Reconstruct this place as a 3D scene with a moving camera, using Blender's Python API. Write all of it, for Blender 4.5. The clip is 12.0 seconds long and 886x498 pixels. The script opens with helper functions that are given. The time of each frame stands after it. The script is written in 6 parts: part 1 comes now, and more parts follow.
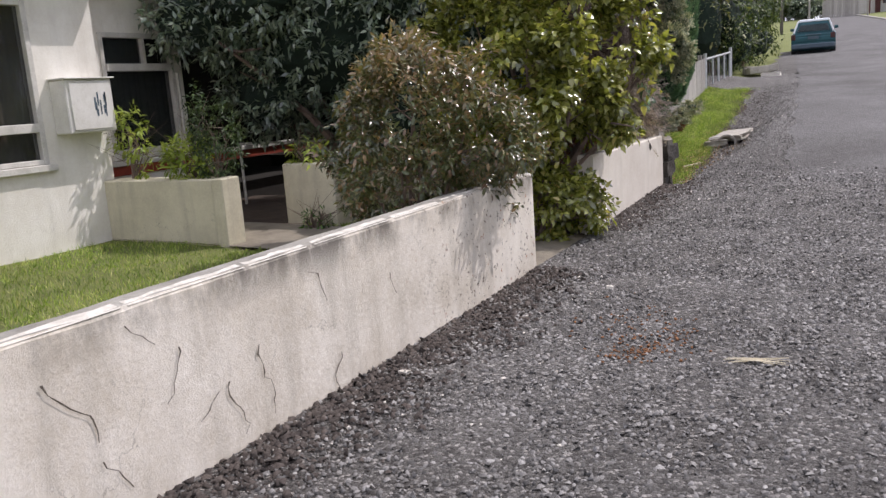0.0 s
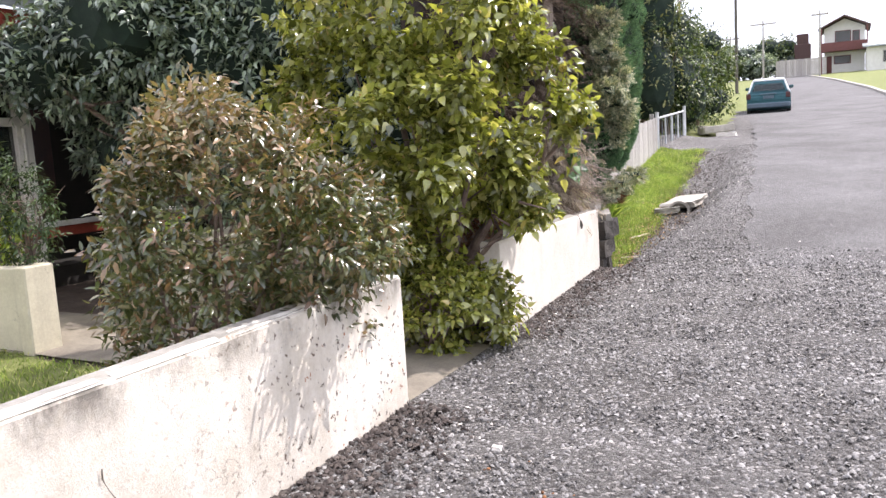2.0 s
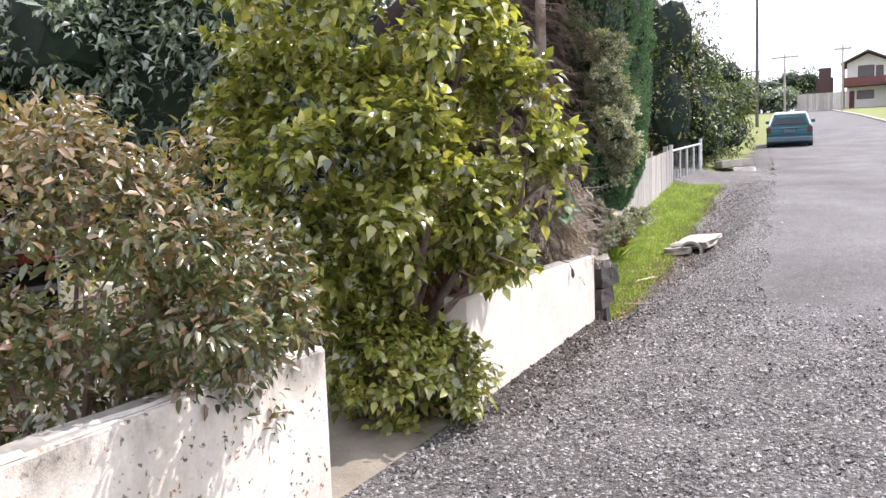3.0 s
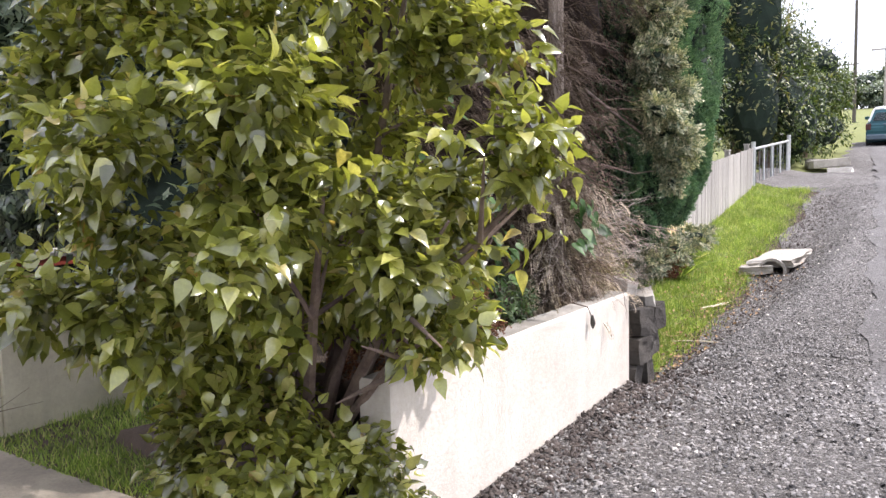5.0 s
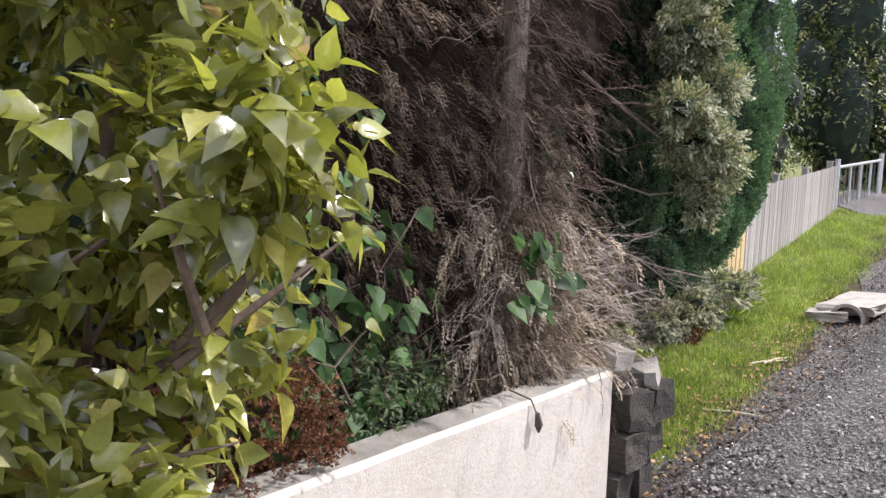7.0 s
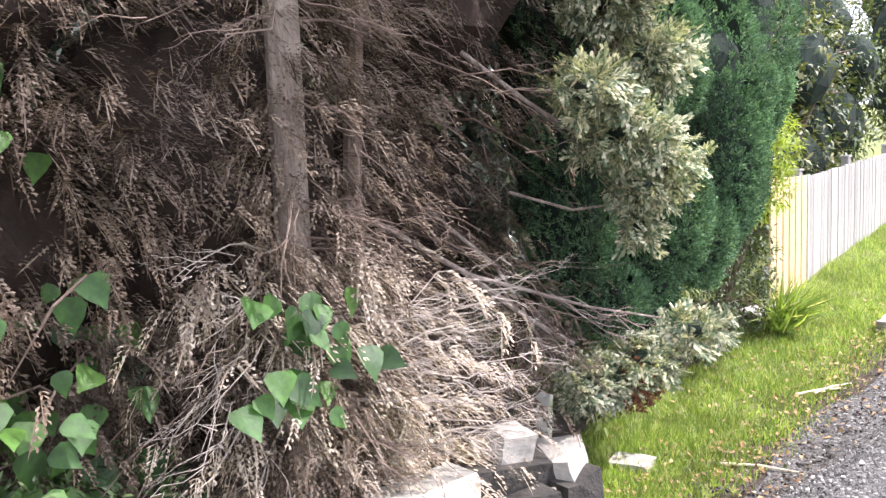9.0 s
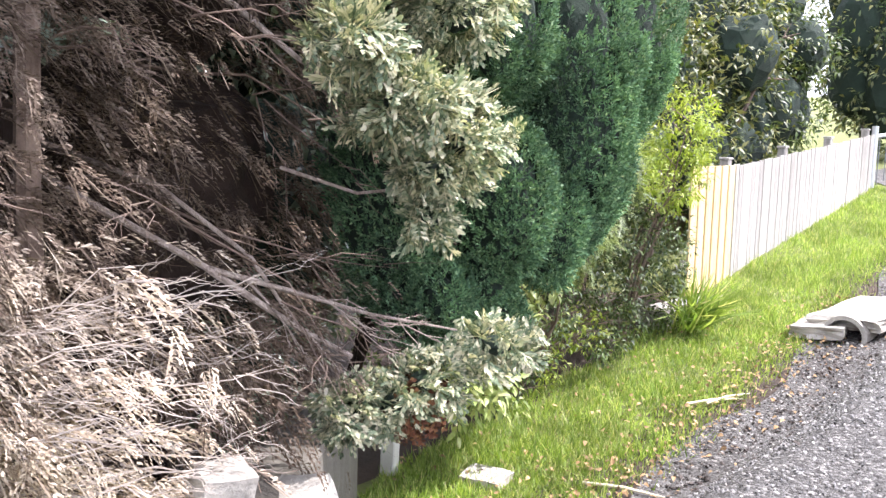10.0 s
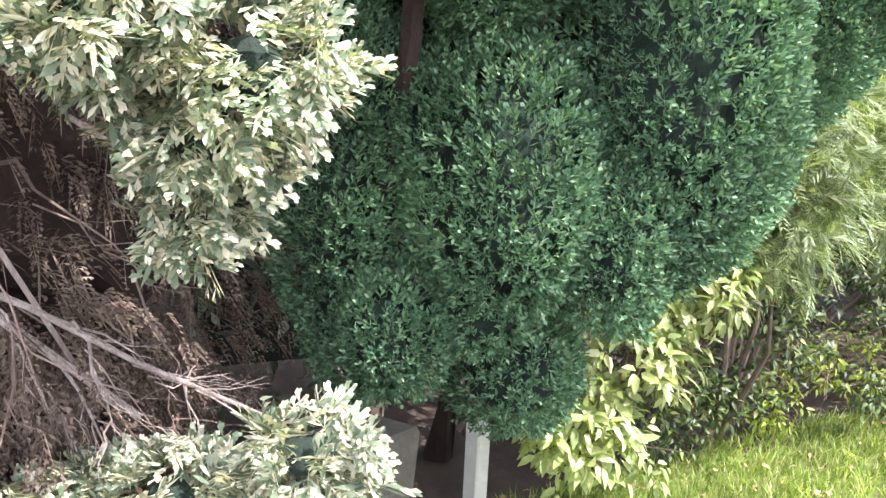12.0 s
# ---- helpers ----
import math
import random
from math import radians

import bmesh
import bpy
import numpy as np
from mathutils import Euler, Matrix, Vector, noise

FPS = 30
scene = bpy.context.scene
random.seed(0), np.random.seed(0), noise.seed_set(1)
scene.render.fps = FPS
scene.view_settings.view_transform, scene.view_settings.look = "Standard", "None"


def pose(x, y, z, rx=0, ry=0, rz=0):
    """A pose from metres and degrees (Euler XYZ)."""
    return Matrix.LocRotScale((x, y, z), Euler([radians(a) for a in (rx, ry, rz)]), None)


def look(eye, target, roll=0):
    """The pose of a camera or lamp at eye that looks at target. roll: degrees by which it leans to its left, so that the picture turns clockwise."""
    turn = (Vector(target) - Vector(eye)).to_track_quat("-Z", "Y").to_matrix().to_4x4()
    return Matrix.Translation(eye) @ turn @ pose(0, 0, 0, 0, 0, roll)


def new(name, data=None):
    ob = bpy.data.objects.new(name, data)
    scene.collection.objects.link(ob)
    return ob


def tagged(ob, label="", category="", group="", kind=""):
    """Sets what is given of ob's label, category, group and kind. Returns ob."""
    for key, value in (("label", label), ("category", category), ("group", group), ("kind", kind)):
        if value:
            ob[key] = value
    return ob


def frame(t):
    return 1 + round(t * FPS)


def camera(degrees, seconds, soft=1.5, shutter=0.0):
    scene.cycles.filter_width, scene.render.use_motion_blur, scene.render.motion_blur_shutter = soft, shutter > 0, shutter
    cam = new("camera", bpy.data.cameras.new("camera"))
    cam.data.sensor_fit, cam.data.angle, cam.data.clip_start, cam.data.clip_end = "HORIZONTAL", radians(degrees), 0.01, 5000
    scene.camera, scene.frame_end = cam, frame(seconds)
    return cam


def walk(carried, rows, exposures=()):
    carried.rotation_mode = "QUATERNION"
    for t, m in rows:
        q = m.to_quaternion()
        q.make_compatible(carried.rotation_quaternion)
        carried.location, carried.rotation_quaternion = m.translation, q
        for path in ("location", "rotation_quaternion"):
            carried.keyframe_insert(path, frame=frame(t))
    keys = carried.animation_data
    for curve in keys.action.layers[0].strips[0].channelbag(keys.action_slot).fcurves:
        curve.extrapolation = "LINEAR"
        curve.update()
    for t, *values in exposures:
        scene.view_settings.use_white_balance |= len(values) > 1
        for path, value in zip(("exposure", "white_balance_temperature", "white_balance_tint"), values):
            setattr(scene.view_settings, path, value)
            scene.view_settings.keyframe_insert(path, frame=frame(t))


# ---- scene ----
cam = camera(57.7, 12.0, 1.45)
PATH = [
    (0, (0.045, 0.073, 1.443), (0.035, 2.037, 1.063), -4.1),
    (0.5, (0.156, 0.526, 1.484), (0.315, 2.497, 1.183), -1.9),
    (1, (0.376, 0.939, 1.467), (0.441, 2.92, 1.193), -3.7),
    (1.5, (0.567, 1.343, 1.501), (0.569, 3.327, 1.253), -3.2),
    (2, (0.79, 1.786, 1.5), (0.875, 3.767, 1.243), -3.5),
    (2.5, (1.01, 2.196, 1.527), (0.998, 4.18, 1.271), -2.8),
    (3, (1.193, 2.66, 1.559), (1.241, 4.65, 1.365), -2.1),
    (3.2, (1.31, 2.857, 1.548), (1.38, 4.846, 1.346), -2.5),
    (4.8, (1.831, 4.301, 1.602), (1.706, 6.287, 1.408), -1.0),
    (5, (1.872, 4.461, 1.602), (1.728, 6.446, 1.401), -1.5),
    (5.5, (1.998, 4.889, 1.628), (1.905, 6.875, 1.41), -1.3),
    (6, (2.18, 5.342, 1.645), (2.015, 7.327, 1.461), 0.1),
    (6.5, (2.271, 5.734, 1.662), (1.954, 7.696, 1.438), 0.0),
    (7, (2.491, 6.13, 1.651), (2.172, 8.093, 1.44), 1.9),
    (7.2, (2.544, 6.255, 1.697), (2.145, 8.199, 1.453), 2.0),
    (8.8, (3.207, 7.196, 1.687), (2.618, 9.098, 1.498), -1.4),
    (9, (3.279, 7.356, 1.713), (2.722, 9.266, 1.51), -2.2),
    (9.5, (3.573, 7.727, 1.705), (3.151, 9.667, 1.463), -2.3),
    (10, (3.81, 8.131, 1.704), (3.318, 10.051, 1.43), 0.8),
    (10.5, (4.022, 8.53, 1.726), (3.483, 10.432, 1.424), 0.2),
    (11, (4.283, 8.931, 1.718), (3.594, 10.777, 1.375), 2.9),
    (11.5, (4.336, 9.323, 1.741), (3.395, 11.043, 1.345), 0.9),
    (12, (4.41, 9.808, 1.756), (3.114, 11.259, 1.289), 2.0),
]
TURN = 29.4  # the street runs along y
EXPOSURES = [(0.0, -0.45, 6450), (1.0, 0.2, 6450), (2.5, 0.54, 6450), (5.5, 0.52, 6450), (7.0, 0.2, 6400), (8.8, 1.08, 6300), (9.5, 1.28, 6250), (10.5, 1.3, 6250), (12.0, 1.65, 6250)]
walk(cam, [(t, pose(0, 0, 0, 0, 0, TURN) @ look(eye, target, roll)) for t, eye, target, roll in PATH], [(t, e, k, 20) for t, e, k in EXPOSURES])

# ---- world, sun, exposure ----
SUN_TO = Vector((0.46, 0.56, 1.0)).normalized()
world = bpy.data.worlds.new("world")
scene.world = world
world.use_nodes = True
wn, wl = world.node_tree.nodes, world.node_tree.links
wn.clear()
w_out = wn.new("ShaderNodeOutputWorld")
w_bg = wn.new("ShaderNodeBackground")
w_sky = wn.new("ShaderNodeTexSky")
w_sky.sky_type, w_sky.sun_disc = "NISHITA", False
w_sky.sun_elevation = math.asin(SUN_TO.z)
w_sky.sun_rotation = math.atan2(SUN_TO.x, SUN_TO.y)
w_sky.air_density, w_sky.dust_density = 1.0, 2.0
w_noise = wn.new("ShaderNodeTexNoise")
w_noise.inputs["Scale"].default_value = 2.2
w_noise.inputs["Detail"].default_value = 5
w_coord = wn.new("ShaderNodeTexCoord")
w_ramp = wn.new("ShaderNodeMapRange")
w_ramp.inputs["From Min"].default_value, w_ramp.inputs["From Max"].default_value = 0.25, 0.6
w_ramp.inputs["To Min"].default_value, w_ramp.inputs["To Max"].default_value = 0.6, 0.95
w_mix = wn.new("ShaderNodeMix")
w_mix.data_type = "RGBA"
w_mix.inputs[7].default_value = (10.4, 11.0, 12.2, 1)
wl.new(w_coord.outputs["Generated"], w_noise.inputs["Vector"])
wl.new(w_noise.outputs[0], w_ramp.inputs[0])
wl.new(w_ramp.outputs[0], w_mix.inputs[0])
wl.new(w_sky.outputs[0], w_mix.inputs[6])
wl.new(w_mix.outputs[2], w_bg.inputs[0])
w_bg.inputs[1].default_value = 0.13
wl.new(w_bg.outputs[0], w_out.inputs[0])
sun_data = bpy.data.lights.new("sun", "SUN")
sun_data.energy, sun_data.angle, sun_data.color = 4.2, radians(0.6), (1.0, 0.97, 0.92)
sun = new("sun", sun_data)
sun.matrix_world = look(SUN_TO * 60, (0, 0, 0))


# ---- materials ----
def ink(hexa):
    """sRGB hex to a linear colour."""
    return tuple(((c / 12.92) if c <= 0.04045 else ((c + 0.055) / 1.055) ** 2.4) for c in (int(hexa[i:i + 2], 16) / 255 for i in (0, 2, 4))) + (1,)


def base_mat(name):
    m = bpy.data.materials.new(name)
    m.use_nodes = True
    n, k = m.node_tree.nodes, m.node_tree.links
    b = n["Principled BSDF"]
    return m, n, k, b


def ramp_node(n, cols):
    r = n.new("ShaderNodeValToRGB")
    e = r.color_ramp.elements
    while len(e) < len(cols):
        e.new(0.5)
    for i, (p, c) in enumerate(cols):
        e[i].position, e[i].color = p, c
    return r


def noise_node(n, k, scale, detail=5.0, rough=0.6, stretch=None, kind="ShaderNodeTexNoise"):
    t = n.new(kind)
    t.inputs["Scale"].default_value = scale
    if kind == "ShaderNodeTexNoise":
        t.inputs["Detail"].default_value = detail
        t.inputs["Roughness"].default_value = rough
    c = n.new("ShaderNodeTexCoord")
    if stretch:
        p = n.new("ShaderNodeMapping")
        p.inputs["Scale"].default_value = stretch
        k.new(c.outputs["Object"], p.inputs[0])
        k.new(p.outputs[0], t.inputs["Vector"])
    else:
        k.new(c.outputs["Object"], t.inputs["Vector"])
    return t


def mixc(n, k, fac, a, b, mode="MIX"):
    x = n.new("ShaderNodeMix")
    x.data_type, x.blend_type = "RGBA", mode
    for slot, v in ((0, fac), (6, a), (7, b)):
        if isinstance(v, (int, float, tuple)):
            x.inputs[slot].default_value = v
        else:
            k.new(v, x.inputs[slot])
    return x.outputs[2]


def bumped(n, k, b, height, strength, dist=0.01):
    u = n.new("ShaderNodeBump")
    u.inputs["Strength"].default_value, u.inputs["Distance"].default_value = strength, dist
    k.new(height, u.inputs["Height"])
    k.new(u.outputs[0], b.inputs["Normal"])


def plain(name, c1, c2, scale=8.0, rough=0.8, bump=0.3, fine=60.0, metal=0.0, stretch=None, jitter=0.0, dist=0.01):
    """Two colours mixed by noise at two scales, with fine relief; jitter: colour change from piece to piece."""
    m, n, k, b = base_mat(name)
    big = noise_node(n, k, scale, 6, 0.65, stretch)
    small = noise_node(n, k, fine, 4, 0.7, stretch)
    r = ramp_node(n, [(0.3, c1), (0.7, c2)])
    k.new(big.outputs[0], r.inputs[0])
    col = mixc(n, k, 0.35, r.outputs[0], small.outputs[0], "OVERLAY")
    if jitter:
        o = n.new("ShaderNodeObjectInfo")
        g = n.new("ShaderNodeNewGeometry")
        s = n.new("ShaderNodeMath")
        s.operation = "ADD"
        k.new(o.outputs["Random"], s.inputs[0])
        k.new(g.outputs["Random Per Island"], s.inputs[1])
        q = n.new("ShaderNodeMath")
        q.operation = "FRACT"
        k.new(s.outputs[0], q.inputs[0])
        mr = n.new("ShaderNodeMapRange")
        mr.inputs["To Min"].default_value, mr.inputs["To Max"].default_value = 1 - jitter, 1 + jitter
        k.new(q.outputs[0], mr.inputs[0])
        col = mixc(n, k, 1.0, col, mr.outputs[0], "MULTIPLY")
    k.new(col, b.inputs["Base Color"])
    b.inputs["Roughness"].default_value, b.inputs["Metallic"].default_value = rough, metal
    bumped(n, k, b, small.outputs[0], bump, dist)
    return m


def leaf_mat(name, cols, rough=0.4, glow=0.3, spec=0.5, wide=0.6, coat=0.0):
    """Leaves: colour by leaf, thin enough to let some light through."""
    m, n, k, b = base_mat(name)
    g = n.new("ShaderNodeNewGeometry")
    o = n.new("ShaderNodeObjectInfo")
    s = n.new("ShaderNodeMath")
    s.operation = "ADD"
    k.new(o.outputs["Random"], s.inputs[0])
    k.new(g.outputs["Random Per Island"], s.inputs[1])
    q = n.new("ShaderNodeMath")
    q.operation = "FRACT"
    k.new(s.outputs[0], q.inputs[0])
    r = ramp_node(n, cols)
    k.new(q.outputs[0], r.inputs[0])
    t = noise_node(n, k, 2.2, 3)
    w = ramp_node(n, [(0.35, (wide, wide, wide, 1)), (0.65, (1.25, 1.25, 1.15, 1))])
    k.new(t.outputs[0], w.inputs[0])
    col = mixc(n, k, 1.0, r.outputs[0], w.outputs[0], "MULTIPLY")
    f = noise_node(n, k, 90, 2)
    col = mixc(n, k, 0.25, col, f.outputs[0], "OVERLAY")
    k.new(col, b.inputs["Base Color"])
    b.inputs["Roughness"].default_value = rough
    b.inputs["Specular IOR Level"].default_value = spec
    b.inputs["Coat Weight"].default_value, b.inputs["Coat Roughness"].default_value = coat, 0.22
    bumped(n, k, b, f.outputs[0], 0.25, 0.004)
    tr = n.new("ShaderNodeBsdfTranslucent")
    k.new(mixc(n, k, 1.0, col, (1.5, 1.5, 0.75, 1), "MULTIPLY"), tr.inputs[0])
    x = n.new("ShaderNodeMixShader")
    x.inputs[0].default_value = glow
    k.new(b.outputs[0], x.inputs[1])
    k.new(tr.outputs[0], x.inputs[2])
    k.new(x.outputs[0], n["Material Output"].inputs[0])
    return m


def plaster(name, c_hi, c_lo, grime=0.5, spots=False, cracked=0.55):
    """Old painted render: mottled paint, run-down streaks, mildew along the top edge, hair cracks, optional dark lichen spots."""
    m, n, k, b = base_mat(name)
    big = noise_node(n, k, 1.6, 7, 0.7)
    r = ramp_node(n, [(0.32, c_lo), (0.62, c_hi)])
    k.new(big.outputs[0], r.inputs[0])
    fine = noise_node(n, k, 45, 6, 0.75)
    col = mixc(n, k, 0.3, r.outputs[0], fine.outputs[0], "OVERLAY")
    run = noise_node(n, k, 1.0, 5, 0.6, (7, 7, 0.9))
    rr = ramp_node(n, [(0.5, (0, 0, 0, 1)), (0.78, (grime, grime, grime, 1))])
    k.new(run.outputs[0], rr.inputs[0])
    col = mixc(n, k, rr.outputs[0], col, ink("8d8778"))
    # hair cracks
    v = noise_node(n, k, 2.3, kind="ShaderNodeTexVoronoi")
    v.feature = "DISTANCE_TO_EDGE"
    wob = noise_node(n, k, 6, 4)
    va = n.new("ShaderNodeVectorMath")
    va.operation = "MULTIPLY_ADD"
    k.new(wob.outputs[1], va.inputs[0])
    va.inputs[1].default_value = (0.35, 0.35, 0.35)
    tc = n.new("ShaderNodeTexCoord")
    k.new(tc.outputs["Object"], va.inputs[2])
    k.new(va.outputs[0], v.inputs["Vector"])
    cr = ramp_node(n, [(0.0, (1, 1, 1, 1)), (0.012, (0, 0, 0, 1))])
    k.new(v.outputs["Distance"], cr.inputs[0])
    gate = noise_node(n, k, 1.9, 3)
    gr = ramp_node(n, [(0.5, (0, 0, 0, 1)), (0.64, (cracked, cracked, cracked, 1))])
    k.new(gate.outputs[0], gr.inputs[0])
    cf = mixc(n, k, 1.0, cr.outputs[0], gr.outputs[0], "MULTIPLY")
    col = mixc(n, k, cf, col, ink("6a6256"))
    if spots:
        sp = noise_node(n, k, 27, kind="ShaderNodeTexVoronoi")
        spw = n.new("ShaderNodeVectorMath")
        spw.operation = "MULTIPLY_ADD"
        k.new(noise_node(n, k, 30, 4).outputs[1], spw.inputs[0])
        spw.inputs[1].default_value = (0.08, 0.08, 0.08)
        k.new(tc.outputs["Object"], spw.inputs[2])
        k.new(spw.outputs[0], sp.inputs["Vector"])
        sr = ramp_node(n, [(0.18, (1, 1, 1, 1)), (0.34, (0, 0, 0, 1))])
        k.new(sp.outputs["Distance"], sr.inputs[0])
        sep = n.new("ShaderNodeSeparateXYZ")
        k.new(tc.outputs["Object"], sep.inputs[0])
        far = n.new("ShaderNodeMapRange")
        far.inputs["From Min"].default_value, far.inputs["From Max"].default_value = 3.6, 4.9
        k.new(sep.outputs["Y"], far.inputs[0])
        pat = noise_node(n, k, 5, 4)
        pr = ramp_node(n, [(0.38, (0, 0, 0, 1)), (0.5, (1, 1, 1, 1))])
        k.new(pat.outputs[0], pr.inputs[0])
        one = n.new("ShaderNodeMath")
        one.operation = "GREATER_THAN"
        sc = n.new("ShaderNodeSeparateColor")
        k.new(sp.outputs["Color"], sc.inputs[0])
        k.new(sc.outputs[0], one.inputs[0])
        one.inputs[1].default_value = 0.3
        f1 = mixc(n, k, 1.0, sr.outputs[0], pr.outputs[0], "MULTIPLY")
        f2 = mixc(n, k, 1.0, f1, far.outputs[0], "MULTIPLY")
        f3 = mixc(n, k, 1.0, f2, one.outputs[0], "MULTIPLY")
        top = n.new("ShaderNodeMapRange")
        top.inputs["From Min"].default_value, top.inputs["From Max"].default_value = 0.6, 0.76
        k.new(sep.outputs["Z"], top.inputs[0])
        mil = noise_node(n, k, 2.4, 6, 0.7, (1, 1, 0.5))
        mr2 = ramp_node(n, [(0.46, (0, 0, 0, 1)), (0.6, (0.85, 0.85, 0.85, 1))])
        k.new(mil.outputs[0], mr2.inputs[0])
        col = mixc(n, k, mixc(n, k, 1.0, mr2.outputs[0], top.outputs[0], "MULTIPLY"), col, ink("55514a"))
        rust = ramp_node(n, [(0.2, ink("4a3d31")), (0.8, ink("5c4a3a")), (0.93, ink("9a5a28"))])
        k.new(sc.outputs[1], rust.inputs[0])
        col = mixc(n, k, f3, col, rust.outputs[0])
    k.new(col, b.inputs["Base Color"])
    b.inputs["Roughness"].default_value = 0.85
    bumped(n, k, b, fine.outputs[0], 0.5, 0.012)
    return m


def stony(name, c1, c2, c3, scale, bump=0.8, rust=False):
    """Loose chippings pressed into the ground: cells of several greys with relief."""
    m, n, k, b = base_mat(name)
    v = noise_node(n, k, scale, kind="ShaderNodeTexVoronoi")
    sc = n.new("ShaderNodeSeparateColor")
    k.new(v.outputs["Color"], sc.inputs[0])
    r = ramp_node(n, [(0.0, c1), (0.5, c2), (0.82, c2), (1.0, c3)])
    k.new(sc.outputs[0], r.inputs[0])
    # shade in the gaps between chips, multiplied into the colour along cell edges
    gap = noise_node(n, k, scale, kind="ShaderNodeTexVoronoi")
    gap.feature = "DISTANCE_TO_EDGE"
    gap_shade = ramp_node(n, [(0.0, (0.5, 0.47, 0.44, 1)), (0.12, (1, 1, 1, 1))])
    k.new(gap.outputs["Distance"], gap_shade.inputs[0])
    big = noise_node(n, k, 0.7, 6, 0.65)
    br = ramp_node(n, [(0.35, (0.72, 0.7, 0.68, 1)), (0.68, (1.2, 1.2, 1.2, 1))])
    k.new(big.outputs[0], br.inputs[0])
    col = mixc(n, k, 1.0, mixc(n, k, 1.0, r.outputs[0], gap_shade.outputs[0], "MULTIPLY"), br.outputs[0], "MULTIPLY")
    fine = noise_node(n, k, scale * 3, 4, 0.7)
    col = mixc(n, k, 0.4, col, fine.outputs[0], "OVERLAY")
    if rust:
        p = noise_node(n, k, 1.9, 5, 0.6)
        pr = ramp_node(n, [(0.68, (0, 0, 0, 1)), (0.8, (0.6, 0.6, 0.6, 1))])
        k.new(p.outputs[0], pr.inputs[0])
        col = mixc(n, k, pr.outputs[0], col, ink("7a5a3c"))
    k.new(col, b.inputs["Base Color"])
    b.inputs["Roughness"].default_value = 0.85
    add = n.new("ShaderNodeMath")
    add.operation = "SUBTRACT"
    k.new(fine.outputs[0], add.inputs[0])
    k.new(v.outputs["Distance"], add.inputs[1])
    bumped(n, k, b, add.outputs[0], bump, 0.012)
    return m


M_WALL = plaster("white_render_spotted", ink("e6dfd2"), ink("c4baa9"), 0.4, True)
M_WALL2 = plaster("cream_render", ink("ddd6c9"), ink("ccc3b5"), 0.22, cracked=0.0)
M_TOP = plaster("worn_wall_top", ink("aaa69c"), ink("75726a"), 0.7)
M_EDGE = plain("chipped_white_paint", ink("dedad0"), ink("b5afa3"), 14, 0.8, 0.4)
M_HOUSE = plaster("house_render", ink("ebe8df"), ink("d9d4c8"), 0.2, cracked=0.2)
M_PLANT = plaster("planter_render", ink("d3ccb4"), ink("b9b29b"), 0.35)
M_CRACK = plain("crack_dirt", ink("4c453c"), ink("6a6155"), 30, 0.95, 0.3)
M_SOIL = plain("soil", ink("3e342c"), ink("5c4e43"), 5, 0.95, 0.9, 70, dist=0.02)
M_PATH = plain("path_concrete", ink("6f675c"), ink("98907f"), 2.5, 0.9, 0.6, 50)
M_TURF = plain("turf", ink("62693a"), ink("848a4a"), 3, 0.9, 0.8, 120, dist=0.02)
M_GRAVEL = stony("gravel", ink("45423f"), ink("767471"), ink("b9b6b1"), 62, 1.0, True)
M_ROAD = stony("chipseal", ink("565554"), ink("706f6e"), ink("92908d"), 85, 0.6)
M_STONE = plain("chippings", ink("62605e"), ink("93918e"), 6, 0.8, 0.5, 90, jitter=0.72)
M_LUMP = plain("dark_rubble", ink("3c3532"), ink("5f5751"), 9, 0.92, 0.7, 90, jitter=0.45)
M_PALE = plain("pale_pebble", ink("c9c3b8"), ink("e4dfd6"), 12, 0.8, 0.4, jitter=0.2)
M_DEADLEAF = plain("dead_leaf", ink("7a5a3a"), ink("b79a72"), 12, 0.85, 0.3, jitter=0.4)
M_STRAW = plain("straw", ink("c9bd9f"), ink("e6dcc4"), 20, 0.8, 0.3)
M_BARK = plain("grey_bark", ink("84746a"), ink("c2b3a8"), 6, 0.9, 1.0, 40, stretch=(3, 3, 0.6), dist=0.02)
M_TWIG = plain("brown_twig", ink("5a4a42"), ink("8a786c"), 10, 0.9, 0.5, jitter=0.3)
M_LEAF_BROAD = leaf_mat("glossy_green_leaf", [(0.0, ink("5c6430")), (0.45, ink("868c44")), (0.8, ink("acb060")), (0.97, ink("c4c07a")), (1.0, ink("b89c68"))], 0.24, 0.38, 1.0, 0.6, 1.0)
M_LEAF_RED = leaf_mat("red_tipped_leaf", [(0.0, ink("414a2a")), (0.45, ink("626c42")), (0.72, ink("7e7a56")), (0.9, ink("8c6c54")), (1.0, ink("a89078"))], 0.28, 0.3, 0.8, 0.6, 0.7)
M_LEAF_REDTOP = leaf_mat("young_red_leaf", [(0.0, ink("5a5a3c")), (0.45, ink("76704e")), (0.8, ink("8e7258")), (1.0, ink("b09a80"))], 0.32, 0.3, 0.7, 0.6, 0.5)
M_LEAF_GREY = leaf_mat("grey_green_leaf", [(0.0, ink("4a584c")), (0.5, ink("6e7f6e")), (0.85, ink("94a290")), (1.0, ink("bcc6b8"))], 0.3, 0.25, 0.8, 0.6, 0.6)
M_LEAF_VINE = leaf_mat("vine_leaf", [(0.0, ink("26421c")), (0.5, ink("40682c")), (1.0, ink("608640"))], 0.4, 0.3, 0.5)
M_CONIFER = leaf_mat("dark_cypress", [(0.0, ink("405a48")), (0.5, ink("5a7c60")), (0.9, ink("789876")), (1.0, ink("90a686"))], 0.75, 0.2, 0.15, 0.6)
